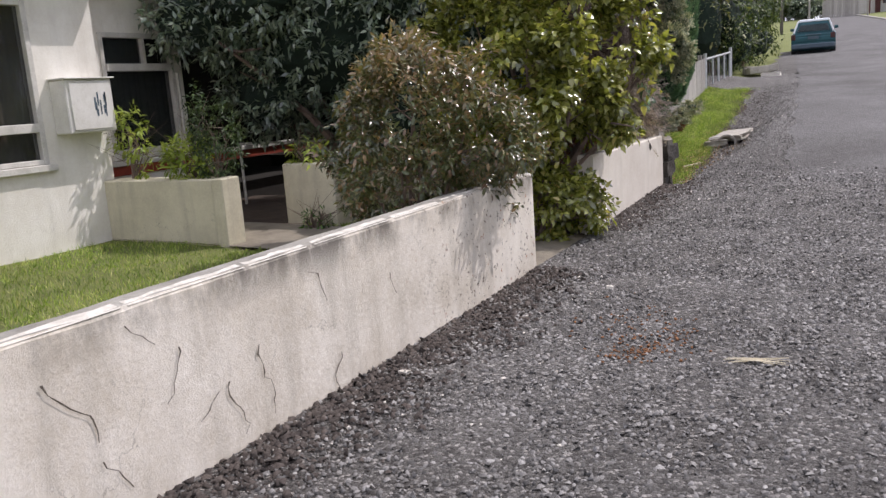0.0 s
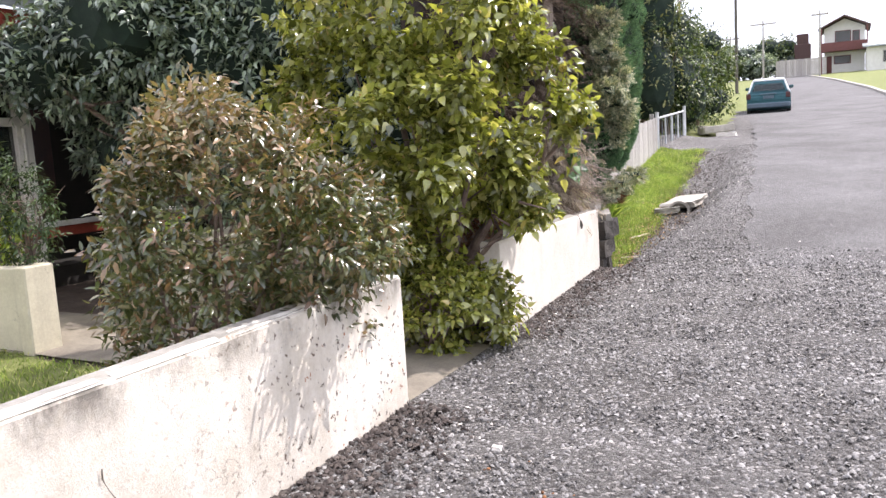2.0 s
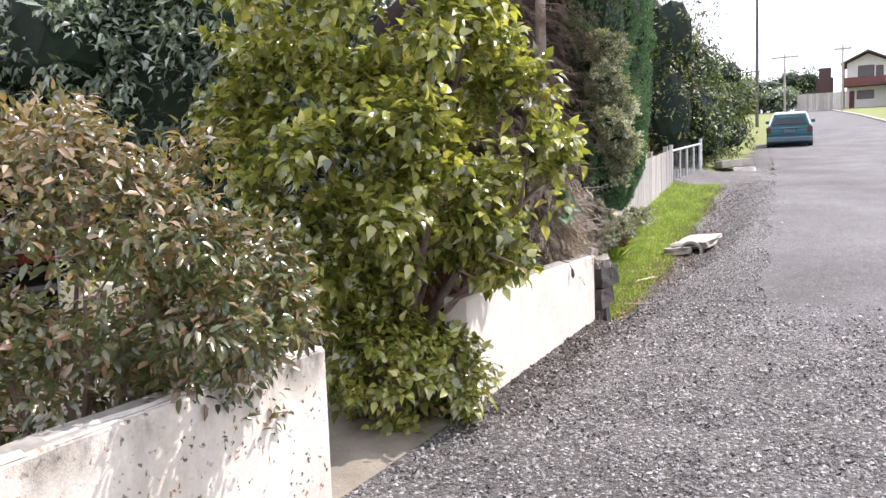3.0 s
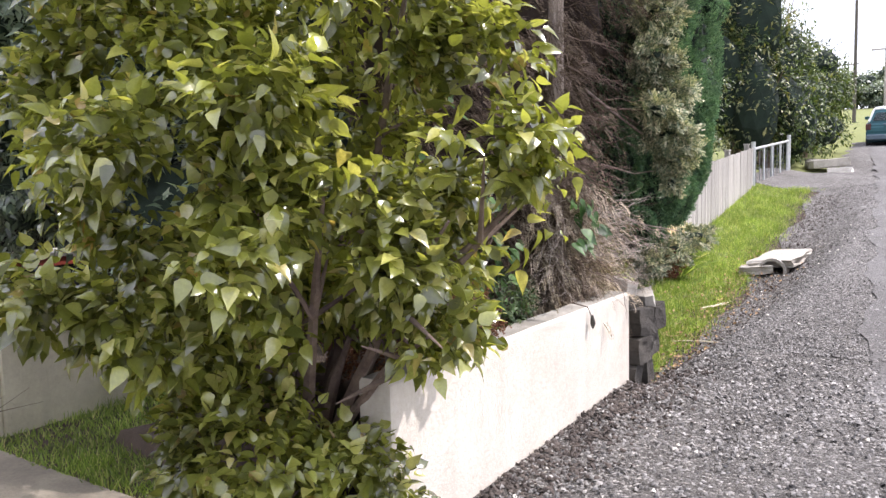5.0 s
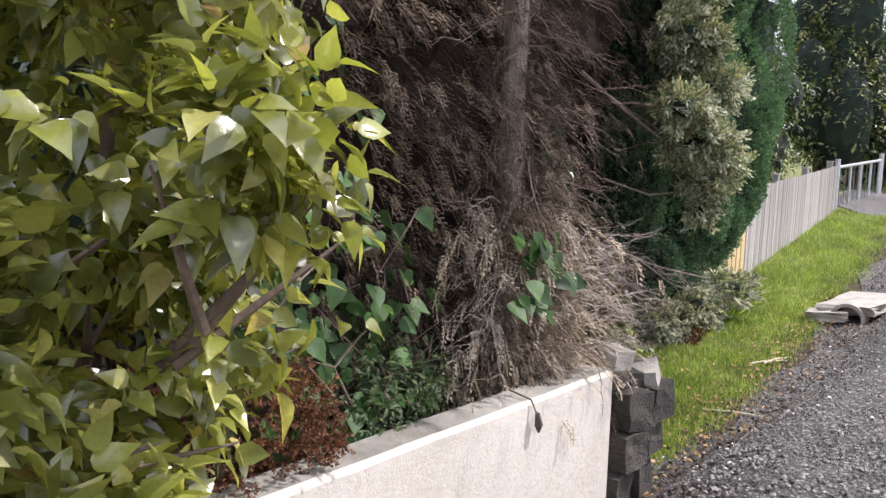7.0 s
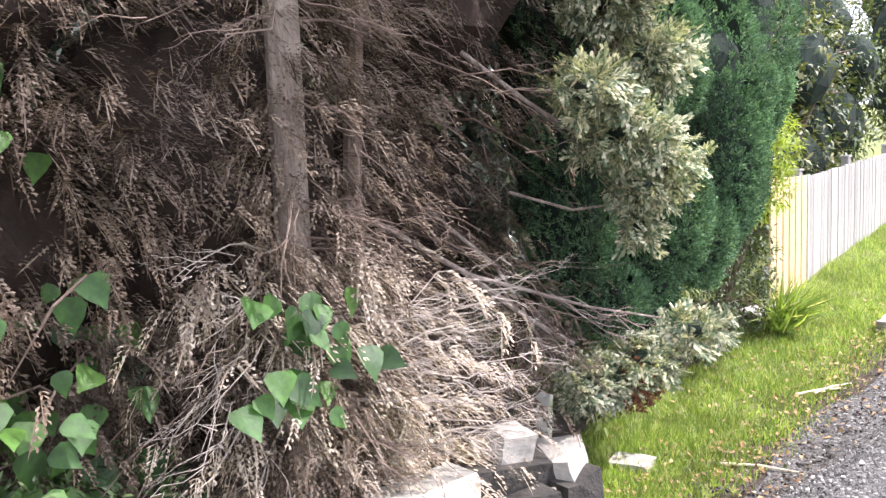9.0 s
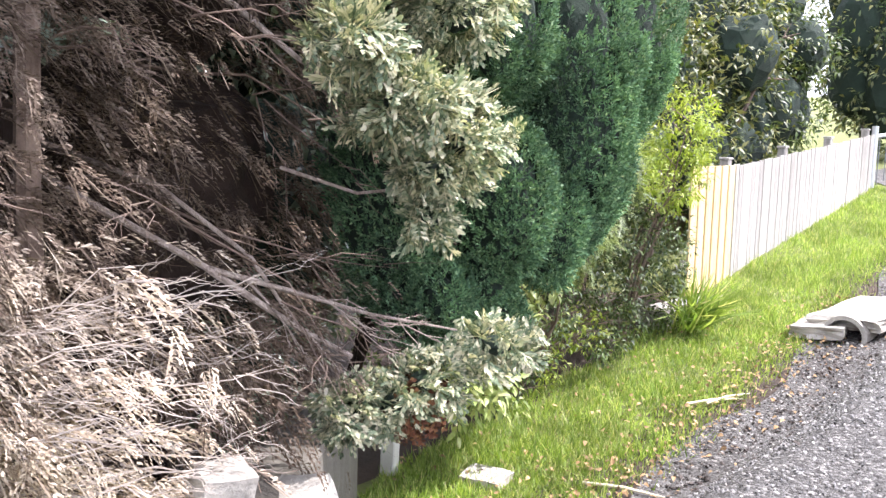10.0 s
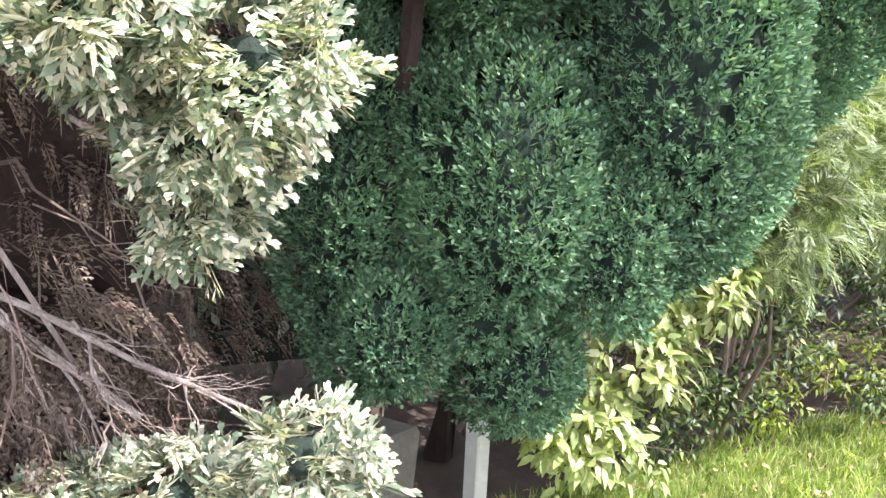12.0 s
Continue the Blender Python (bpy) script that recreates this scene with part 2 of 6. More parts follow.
M_PALECON = leaf_mat("pale_dusty_conifer", [(0.0, ink("526350")), (0.35, ink("808d76")), (0.75, ink("bab9a2")), (1.0, ink("ece3d0"))], 0.65, 0.2, 0.25, 0.7)
M_DEAD = leaf_mat("dead_frond", [(0.0, ink("4e4139")), (0.5, ink("67594f")), (1.0, ink("84766c"))], 0.9, 0.1, 0.1, 0.7)
M_DEADPALE = leaf_mat("bleached_frond", [(0.0, ink("8a7c71")), (0.5, ink("a99b8f")), (1.0, ink("cfc3b7"))], 0.9, 0.15, 0.1, 0.75)
M_DEADMID = leaf_mat("grey_brown_frond", [(0.0, ink("54473f")), (0.5, ink("6e6057")), (1.0, ink("8c7f75"))], 0.9, 0.1, 0.1, 0.7)
M_HEATH = leaf_mat("brown_heath", [(0.0, ink("4a2f24")), (0.6, ink("7a5040")), (1.0, ink("8a6a4a"))], 0.7, 0.15, 0.2)
M_SMALLGREEN = leaf_mat("small_dark_leaf", [(0.0, ink("2c3c24")), (0.6, ink("46583a")), (1.0, ink("6a7a52"))], 0.5, 0.2, 0.3)
M_LIME = leaf_mat("lime_leaf", [(0.0, ink("6a7e2e")), (0.5, ink("8ea044")), (1.0, ink("b0ba66"))], 0.45, 0.4, 0.4)
M_HEDGE = leaf_mat("hedge_leaf", [(0.0, ink("2c3a20")), (0.5, ink("465a30")), (0.9, ink("687844")), (1.0, ink("858850"))], 0.45, 0.22, 0.4)
M_GRASS = leaf_mat("grass_blade", [(0.0, ink("5c7636")), (0.5, ink("82994c")), (0.85, ink("a6b76c")), (1.0, ink("cdc69a"))], 0.5, 0.4, 0.4, 0.75)
M_PALING = plain("weathered_paling", ink("8f8a84"), ink("c4bfb8"), 4, 0.9, 0.6, 40, stretch=(8, 8, 0.8), jitter=0.22)
M_NEWPALING = plain("new_pine", ink("cdb07c"), ink("e2cda2"), 4, 0.75, 0.4, 40, stretch=(8, 8, 0.8), jitter=0.08)
M_CONC = plain("old_concrete", ink("8f8a82"), ink("b9b4aa"), 5, 0.9, 0.7, 45)
M_DARKSTONE = plain("dark_stone", ink("322f2b"), ink("57524b"), 7, 0.9, 0.9, 50, jitter=0.35, dist=0.02)
M_WHITE = plain("white_paint", ink("e4e2dc"), ink("cfccc4"), 5, 0.6, 0.2)
M_GALV = plain("galvanised", ink("b4b6b6"), ink("d0d2d2"), 9, 0.4, 0.2, metal=0.6)
M_MESH = plain("gate_mesh", ink("5c6266"), ink("7a8084"), 12, 0.6, 0.3)
M_TRIM = plain("grey_timber_trim", ink("b5b2aa"), ink("d5d2ca"), 6, 0.7, 0.3)
M_REDTRIM = plain("red_fascia", ink("7a2f22"), ink("94402f"), 5, 0.6, 0.3)
M_ROOF = plain("corrugated_iron", ink("8e9496"), ink("b2b8ba"), 3, 0.45, 0.2, metal=0.4)
M_CURTAIN = plain("brown_curtain", ink("6a6052"), ink("94897a"), 5, 0.95, 0.3, stretch=(9, 9, 0.4))
M_LACE = plain("net_curtain", ink("3e403e"), ink("6c6e6a"), 22, 0.9, 0.3)
M_ROOMSHADE = plain("room_shade", ink("17140f"), ink("26211b"), 4, 0.9, 0.3)
M_DOORRED = plain("dark_red_door", ink("2e1512"), ink("43201b"), 4, 0.6, 0.2)
M_POLE = plain("pole_concrete", ink("8a8680"), ink("aaa69e"), 4, 0.9, 0.6, stretch=(6, 6, 0.5))
M_POLEDARK = plain("dark_pole_timber", ink("4a4640"), ink("65605a"), 4, 0.9, 0.6, stretch=(6, 6, 0.5))
M_CARTEAL = plain("teal_car_paint", ink("1f4a52"), ink("2a5a62"), 2, 0.3, 0.05, metal=0.3)
M_CARGREY = plain("grey_bumper", ink("4a5a66"), ink("5a6a76"), 4, 0.55, 0.1)
M_CARROOF = plain("pale_car_roof", ink("d5d9dc"), ink("e6e8ea"), 3, 0.3, 0.05)
M_TYRE = plain("tyre_rubber", ink("1c1c1c"), ink("2a2a2a"), 20, 0.9, 0.4)
M_RIM = plain("wheel_rim", ink("8a8c8e"), ink("a8aaac"), 10, 0.4, 0.2, metal=0.7)
M_LAMP = plain("tail_lamp", ink("3e2a2c"), ink("5a3434"), 10, 0.25, 0.05)
M_BRICK = plain("brown_brick", ink("463836"), ink("5c4440"), 8, 0.9, 0.6)
M_BALC = plain("maroon_balcony", ink("5a3634"), ink("704844"), 5, 0.8, 0.3)
M_GARAGE = plain("pale_garage", ink("c9c8c2"), ink("dad9d4"), 3, 0.8, 0.3)
# near-black green for crown cores: the shade between shoots as a colour
M_CROWNSHADE = plain("crown_shade", ink("15211a"), ink("233428"), 6, 0.95, 0.8)
M_SHADEBARK = plain("core_shade_and_dark_bark", ink("261c18"), ink("3c2e27"), 6, 0.95, 0.8)
M_PALETWIG = plain("bleached_twig", ink("9a8e84"), ink("c2b7ac"), 12, 0.9, 0.4, jitter=0.2)
M_PALESLAB = plain("pale_broken_concrete", ink("98938a"), ink("bfb9ae"), 6, 0.9, 0.8, 40)
M_MOSSYSHADE = plain("shaded_mossy_concrete", ink("5a564e"), ink("7c776d"), 5, 0.92, 0.8, 45)
M_RUST = plain("rusty_chips", ink("70503a"), ink("966640"), 9, 0.9, 0.4, jitter=0.3)
M_PIPESHADE = plain("pipe_shade", ink("17150f"), ink("262219"), 6, 0.95, 0.5)


def glass_mat():
    m, n, k, b = base_mat("window_glass")
    b.inputs["Base Color"].default_value = (0.02, 0.025, 0.025, 1)
    b.inputs["Roughness"].default_value = 0.06
    b.inputs["Specular IOR Level"].default_value = 0.6
    b.inputs["Alpha"].default_value = 0.45
    return m


M_GLASS = glass_mat()


# ---- mesh helpers ----
def part(name, bm, material, parent=None, label=""):
    """Links a bmesh as one mesh object, under a thing or a part where one is given."""
    me = bpy.data.meshes.new(name)
    bm.normal_update()
    bm.to_mesh(me)
    bm.free()
    return put(name, me, material, parent, label)


def put(name, me, material, parent=None, label=""):
    if material is not None and not me.materials:
        me.materials.append(material)
    ob = new(name, me)
    if parent is not None:
        ob.parent = parent
    if label:
        ob["label"] = label
    return ob


def thing(name, label, category, at=(0, 0, 0), group="", kind=""):
    ob = new(name)
    ob.empty_display_size = 0.1
    ob.location = at
    return tagged(ob, label, category, group, kind)


def box(bm, lo, hi, m=None, bevel=0.0):
    """A box between two corners, optionally posed and bevelled, added to bm."""
    made = bmesh.ops.create_cube(bm, size=1.0)["verts"]
    for v in made:
        v.co = Vector([lo[i] + (v.co[i] + 0.5) * (hi[i] - lo[i]) for i in range(3)])
    if bevel:
        edges = list({e for v in made for e in v.link_edges})
        made = bmesh.ops.bevel(bm, geom=edges, offset=bevel, segments=1, affect="EDGES", profile=0.5)["verts"]
    if m is not None:
        bmesh.ops.transform(bm, matrix=m, verts=list(made))
    return made


def boxed(lo, hi, bevel=0.0, m=None):
    bm = bmesh.new()
    box(bm, lo, hi, m, bevel)
    return bm


def tube(bm, pts, radii, sides=7, wob=0.0):
    """A tapered tube along points, with closed ends."""
    rings = []
    for i, p in enumerate(pts):
        a = Vector(pts[max(i - 1, 0)])
        c = Vector(pts[min(i + 1, len(pts) - 1)])
        d = (c - a).normalized()
        s = d.cross(Vector((0.31, 0.17, 0.93)) if abs(d.z) < 0.9 else Vector((1, 0.1, 0))).normalized()
        u = d.cross(s)
        ring = []
        for j in range(sides):
            ang = 2 * math.pi * j / sides
            r = radii[i] * (1 + wob * random.uniform(-1, 1))
            ring.append(bm.verts.new(Vector(p) + (s * math.cos(ang) + u * math.sin(ang)) * r))
        rings.append(ring)
    for a, c in zip(rings, rings[1:]):
        for j in range(sides):
            bm.faces.new((a[j], a[(j + 1) % sides], c[(j + 1) % sides], c[j]))
    bm.faces.new(rings[0][::-1])
    bm.faces.new(rings[-1])


def tubed(pts, radii, sides=7, wob=0.0):
    bm = bmesh.new()
    tube(bm, pts, radii, sides, wob)
    return bm


def prism(outline, axis, lo, hi):
    """An outline in a plane, given thickness along x, y or z."""
    bm = bmesh.new()
    def at(p, w):
        return {"x": (w, p[0], p[1]), "y": (p[0], w, p[1]), "z": (p[0], p[1], w)}[axis]
    a = [bm.verts.new(at(p, lo)) for p in outline]
    c = [bm.verts.new(at(p, hi)) for p in outline]
    bm.faces.new(a)
    bm.faces.new(c[::-1])
    for i in range(len(a)):
        j = (i + 1) % len(a)
        bm.faces.new((a[j], a[i], c[i], c[j]))
    bmesh.ops.recalc_face_normals(bm, faces=bm.faces[:])
    return bm


def mesh_np(name, verts, faces, smooth=False):
    """A mesh from arrays; all faces have the same number of corners."""
    me = bpy.data.meshes.new(name)
    nf, c = faces.shape
    me.vertices.add(len(verts))
    me.vertices.foreach_set("co", verts.astype(np.float32).ravel())
    me.loops.add(nf * c)
    me.loops.foreach_set("vertex_index", faces.astype(np.int32).ravel())
    me.polygons.add(nf)
    me.polygons.foreach_set("loop_start", np.arange(0, nf * c, c, dtype=np.int32))
    me.polygons.foreach_set("loop_total", np.full(nf, c, dtype=np.int32))
    if smooth:
        me.polygons.foreach_set("use_smooth", np.ones(nf, dtype=bool))
    me.update(calc_edges=True)
    return me


RNG = np.random.default_rng(7)


def unit(a):
    return a / np.maximum(np.linalg.norm(a, axis=-1, keepdims=True), 1e-6)


def frames_of(way, up):
    """Axes for pieces that point along way, with their face towards up."""
    y = unit(way)
    x = unit(np.cross(y, up))
    z = np.cross(x, y)
    return x, y, z


def scatter(name, tv, tf, pos, way, up, size, smooth=False):
    """One mesh of many copies of a small template (tv, tf)."""
    x, y, z = frames_of(way, up)
    s = np.broadcast_to(np.asarray(size, float).reshape(-1, 1) if np.ndim(size) < 2 else size, (len(pos), 3)) if np.ndim(size) else np.full((len(pos), 3), size)
    v = pos[:, None, :] + (tv[None, :, 0:1] * s[:, None, 0:1]) * x[:, None, :] + (tv[None, :, 1:2] * s[:, None, 1:2]) * y[:, None, :] + (tv[None, :, 2:3] * s[:, None, 2:3]) * z[:, None, :]
    f = tf[None] + (np.arange(len(pos)) * len(tv))[:, None, None]
    return mesh_np(name, v.reshape(-1, 3), f.reshape(-1, tf.shape[1]), smooth)


def leaf_template(stations, droop, fold):
    """A leaf of length 1 along y: stations of (place along it, half width)."""
    mids = [(0, 0.0, 0)] + [(0, s, -droop * s * s) for s, w in stations] + [(0, 1.0, -droop)]
    left = [(-w, s - 0.02, -droop * s * s + fold * w) for s, w in stations]
    right = [(w, s - 0.02, -droop * s * s + fold * w) for s, w in stations]
    n = len(stations)
    v = np.array(mids + left + right)
    L, R = n + 2, 2 * n + 2
    f = []
    for side, flip in ((L, 0), (R, 1)):
        tri = [(0, 1, side)]
        for i in range(n - 1):
            tri += [(i + 1, side + i + 1, side + i), (i + 1, i + 2, side + i + 1)]
        tri.append((n, n + 1, side + n - 1))
        f += [t[::-1] if flip else t for t in tri]
    return v, np.array(f)


T_BROAD = leaf_template([(0.07, 0.17), (0.28, 0.33), (0.58, 0.25), (0.84, 0.09)], 0.35, 0.3)
T_BROAD_NEAR = leaf_template([(0.05, 0.15), (0.2, 0.29), (0.4, 0.33), (0.6, 0.26), (0.78, 0.14), (0.9, 0.06)], 0.45, 0.45)
T_HEART = leaf_template([(0.08, 0.3), (0.3, 0.42), (0.6, 0.3), (0.85, 0.1)], 0.2, 0.2)
T_NARROW = leaf_template([(0.3, 0.15), (0.68, 0.13)], 0.35, 0.4)
T_OVAL = leaf_template([(0.28, 0.19), (0.66, 0.17)], 0.3, 0.35)
T_LEAFLET = leaf_template([(0.45, 0.2)], 0.3, 0.4)
T_BLADE = (np.array([(-0.03, 0, 0), (0.03, 0, 0), (-0.025, 0.5, 0.04), (0.025, 0.5, 0.04), (0, 1, 0.28)]), np.array([(0, 1, 2), (1, 3, 2), (2, 3, 4)]))


def sprig_template(pairs, spread, width, droop, length=0.45):
    """A flat feathery shoot: a stem with pairs of side shoots."""
    v, f = [], []
    def sliver(a, c, w):
        a, c = np.array(a, float), np.array(c, float)
        d = c - a
        s = np.cross(d, (0, 0, 1))
        s = s / (np.linalg.norm(s) + 1e-9) * w
        m = a + d * 0.45
        i = len(v)
        v.extend([a, m + s, c, m - s + np.array((0, 0, w * 0.6))])
        f.extend([(i, i + 1, i + 2), (i, i + 2, i + 3)])
    sliver((0, 0, 0), (0, 1, -droop), width)
    for i in range(pairs):
        t = 0.1 + 0.8 * i / pairs
        l = length * (1 - 0.65 * t)
        for sgn in (-1, 1):
            sliver((0, t, -droop * t * t), (sgn * l * spread, t + l * 0.8, -droop * t * t - 0.12 * l + 0.1 * ((i % 3) - 1) * l), width * 1.15)
    return np.array(v), np.array(f)


def tuft_template(count, width, length, droop, lean=0.8, seed=5):
    """A shoot with side shoots all round it."""
    r = np.random.default_rng(seed)
    v, f = [], []
    def sliver(a, c, w):
        a, c = np.array(a, float), np.array(c, float)
        d = c - a
        s = np.cross(d, r.normal(size=3))
        s = s / (np.linalg.norm(s) + 1e-9) * w
        m = a + d * 0.5
        i = len(v)
        v.extend([a, m + s, c, m - s])
        f.extend([(i, i + 1, i + 2), (i, i + 2, i + 3)])
    for i in range(3):
        a, c = i / 3, (i + 1) / 3
        sliver((0, a, -droop * a * a), (0, c, -droop * c * c), width * 0.45)
    for i in range(count):
        t = 0.08 + 0.85 * i / count
        ang = i * 2.4 + r.uniform(-0.4, 0.4)
        l = length * (1 - 0.6 * t) * r.uniform(0.7, 1.2)
        a = (0, t, -droop * t * t)
        sliver(a, (math.cos(ang) * l * 0.75, t + l * lean, a[2] + math.sin(ang) * l * 0.75 - droop * l * 0.5), width * r.uniform(0.8, 1.3))
    return np.array(v), np.array(f)


def fan_template(pairs, width, droop, seed, length=0.46):
    """A flat conifer spray: blunt fingers on both sides of a stem, each with a fingerlet."""
    r = np.random.default_rng(seed)
    v, f = [], []
    def finger(a, c, w):
        a, c = np.array(a, float), np.array(c, float)
        d = c - a
        s = np.cross(d, (0, 0, 1))
        s = s / (np.linalg.norm(s) + 1e-9) * w
        i = len(v)
        v.extend([a, a + d * 0.66 + s, c, a + d * 0.66 - s + (0, 0, w * 0.7)])
        f.extend([(i, i + 1, i + 2), (i, i + 2, i + 3)])
    finger((0, 0, 0), (0, 1, -droop), width * 0.7)
    for i in range(pairs):
        t = 0.08 + 0.85 * i / pairs
        z = -droop * t * t
        for sgn in (-1, 1):
            l = length * (1 - 0.5 * t) * r.uniform(0.75, 1.2)
            lift = r.uniform(-0.35, 0.15) * l
            tip = np.array((sgn * l * r.uniform(0.6, 0.85), t + l * 0.75, z + lift))
            finger((0, t, z), tip, width)
            half = np.array((0, t, z)) * 0.5 + tip * 0.5
            finger(half, half + (sgn * l * 0.12, l * 0.55, lift * 0.5 - 0.1 * l), width * 0.8)
    return np.array(v), np.array(f)


T_SPRIG = tuft_template(8, 0.075, 0.5, 0.05, 0.9, 5)
T_PUFF = tuft_template(13, 0.085, 0.5, 0.1, 0.45, 6)
T_TAIL = fan_template(6, 0.034, 0.8, 8, 0.3)
T_SPRUCE = fan_template(5, 0.065, 0.3, 9)
T_FEATHER = sprig_template(9, 0.6, 0.02, 0.45, 0.42)


def chip():
    bm = bmesh.new()
    bmesh.ops.create_cube(bm, size=1.0)
    v = np.array([x.co[:] for x in bm.verts])
    v = v * (1 + 0.3 * np.random.default_rng(3).uniform(-1, 1, v.shape))
    v[v[:, 2] > 0] *= (0.7, 0.75, 1)
    bmesh.ops.triangulate(bm, faces=bm.faces[:])
    f = np.array([[x.index for x in p.verts] for p in bm.faces])
    bm.free()
    return v, f


def flake():
    """A cheap angular chip: a small top over a wider foot, open below."""
    v = np.array([(-0.5, -0.35, -0.3), (0.5, -0.45, -0.3), (0.05, 0.6, -0.3), (-0.28, -0.15, 0.45), (0.33, -0.2, 0.3), (0.0, 0.32, 0.5)])
    return v, np.array([(3, 4, 5), (0, 1, 4), (0, 4, 3), (1, 2, 5), (1, 5, 4), (2, 0, 3), (2, 3, 5)])


T_CHIP = chip()
T_FLAKE = flake()


def shell(lobes, n, deep=0.45, seed=1, freq=3.0, thin=0.0, floor=None):
    """Points in the outer shell of a union of ellipsoids, with gaps where a noise is low; their outward ways."""
    r = np.random.default_rng(seed)
    c = np.array([l[0] for l in lobes], float)
    s = np.array([l[1] for l in lobes], float)
    area = (s[:, 0] * s[:, 1] + s[:, 1] * s[:, 2] + s[:, 0] * s[:, 2])
    w = r.choice(len(lobes), int(n * (4.5 if thin > -0.1 else 2.2)), p=area / area.sum())
    d = unit(r.normal(size=(len(w), 3)))
    rad = 1.03 - deep * r.random(len(w)) ** 1.7
    p = c[w] + d * s[w] * rad[:, None]
    q = ((p[:, None, :] - c[None]) / s[None])
    inside = (np.linalg.norm(q, axis=2) < 0.72).any(axis=1)
    keep = ~inside
    if floor is not None:
        keep &= p[:, 2] > floor
    if thin:
        k = np.array([noise.noise(Vector(x) * freq) for x in p])
        keep &= k > thin
    p, d, w = p[keep][:n], d[keep][:n], w[keep][:n]
    out = unit(d / s[w])
    return p, out


def twigged(p, out, per, reach, seed=2, droop=0.3):
    """Leaf places, ways and faces: per leaves round each shoot that grows outward."""
    r = np.random.default_rng(seed)
    shoot = unit(out + r.normal(scale=0.55, size=p.shape) + np.array((0, 0, 0.25)))
    pos = np.repeat(p, per, 0)
    sh = np.repeat(shoot, per, 0)
    t = np.tile(np.linspace(0, 1, per), len(p))[:, None]
    side = unit(np.cross(sh, r.normal(size=pos.shape)))
    pos = pos + sh * (t - 0.5) * reach + side * 0.01
    way = unit(sh * (0.35 + 0.6 * t) + side * (1.1 - 0.5 * t) + np.array((0, 0, -droop)) + r.normal(scale=0.2, size=pos.shape))
    up = unit(sh * 0.7 + np.array((0.15, 0.1, 1.0)) + r.normal(scale=0.4, size=pos.shape))
    return pos, way, up


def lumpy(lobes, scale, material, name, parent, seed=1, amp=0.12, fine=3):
    """A lumpy body under a crown's outer shoots, coloured dark for the shade inside."""
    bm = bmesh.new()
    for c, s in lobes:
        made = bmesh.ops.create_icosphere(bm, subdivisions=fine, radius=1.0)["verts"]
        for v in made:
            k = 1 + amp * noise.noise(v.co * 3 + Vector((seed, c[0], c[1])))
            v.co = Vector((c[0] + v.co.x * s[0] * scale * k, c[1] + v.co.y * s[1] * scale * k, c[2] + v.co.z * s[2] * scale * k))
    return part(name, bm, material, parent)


def limbs(bm, root, lobes, r0, n=8, seed=1):
    """Forked limbs from a root into the lobes of a crown."""
    r = random.Random(seed)
    root = Vector(root)
    for i in range(n):
        c, s = lobes[i % len(lobes)]
        end = Vector([c[j] + r.uniform(-0.7, 0.7) * s[j] for j in range(3)])
        mid = root.lerp(end, 0.45) + Vector((r.uniform(-0.12, 0.12), r.uniform(-0.12, 0.12), 0.12))
        tube(bm, [root, root.lerp(mid, 0.5), mid, mid.lerp(end, 0.5) + Vector((0, 0, 0.04)), end], [r0, r0 * 0.8, r0 * 0.55, r0 * 0.35, r0 * 0.12], 6, 0.1)
        for _ in range(3):
            t = r.uniform(0.3, 0.9)
            a = mid.lerp(end, t)
            e = a + Vector((r.uniform(-1, 1), r.uniform(-1, 1), r.uniform(-0.2, 0.9))) * 0.4
            tube(bm, [a, a.lerp(e, 0.5), e], [r0 * 0.3, r0 * 0.2, r0 * 0.06], 5)


def bulges(lobes, count, r0, r1, seed, tall=1.0, out_by=0.85):
    """Small lobes over the surface of large ones, for a crown of plumes or pads."""
    p, way = shell(lobes, count, 0.25, seed)
    r = np.random.default_rng(seed)
    made = []
    for q, d in zip(p, way):
        s = r.uniform(r0, r1)
        c = q - d * s * (1 - out_by)
        made.append((tuple(c), (s, s * r.uniform(0.8, 1.2), s * tall)))
    return made


# ---- levels of the ground ----
def smooth(a, b, x):
    t = np.clip((x - a) / (b - a), 0, 1)
    return t * t * (3 - 2 * t)


def road_z(y):
    return np.interp(y, [-300, -20, 0, 5, 7, 9, 10.7, 14, 18, 22, 26, 37, 108, 130, 400, 5000], [-4, -0.5, -0.04, 0.02, 0.07, 0.15, 0.24, 0.52, 0.84, 1.12, 1.36, 1.98, 6.95, 7.4, 8, 8])


def verge_z(y):
    return np.interp(y, [-300, 9.8, 10.5, 13, 14, 16, 18, 20.8, 21.8, 25, 26, 37, 108, 130, 400, 5000], [-0.1, -0.08, -0.17, -0.19, -0.1, 0.1, 0.42, 0.86, 1.04, 1.24, 1.2, 1.85, 6.9, 7.35, 8, 8])


def edge_x(y):
    """The left edge of the sealed road."""
    return np.interp(y, [-20, 0, 3, 6, 8, 9.5, 11.5, 22, 37, 77, 110], [4.2, 3.6, 2.2, 0.7, -0.45, -1.0, -1.2, -2.1, -3.75, -5.6, -8.5])


def kerb_x(y):
    """The right edge of the sealed road."""
    return np.interp(y, [-20, 0, 35, 55, 78, 110], [5.6, 4.6, 1.95, 0.8, -1.2, -4.8])


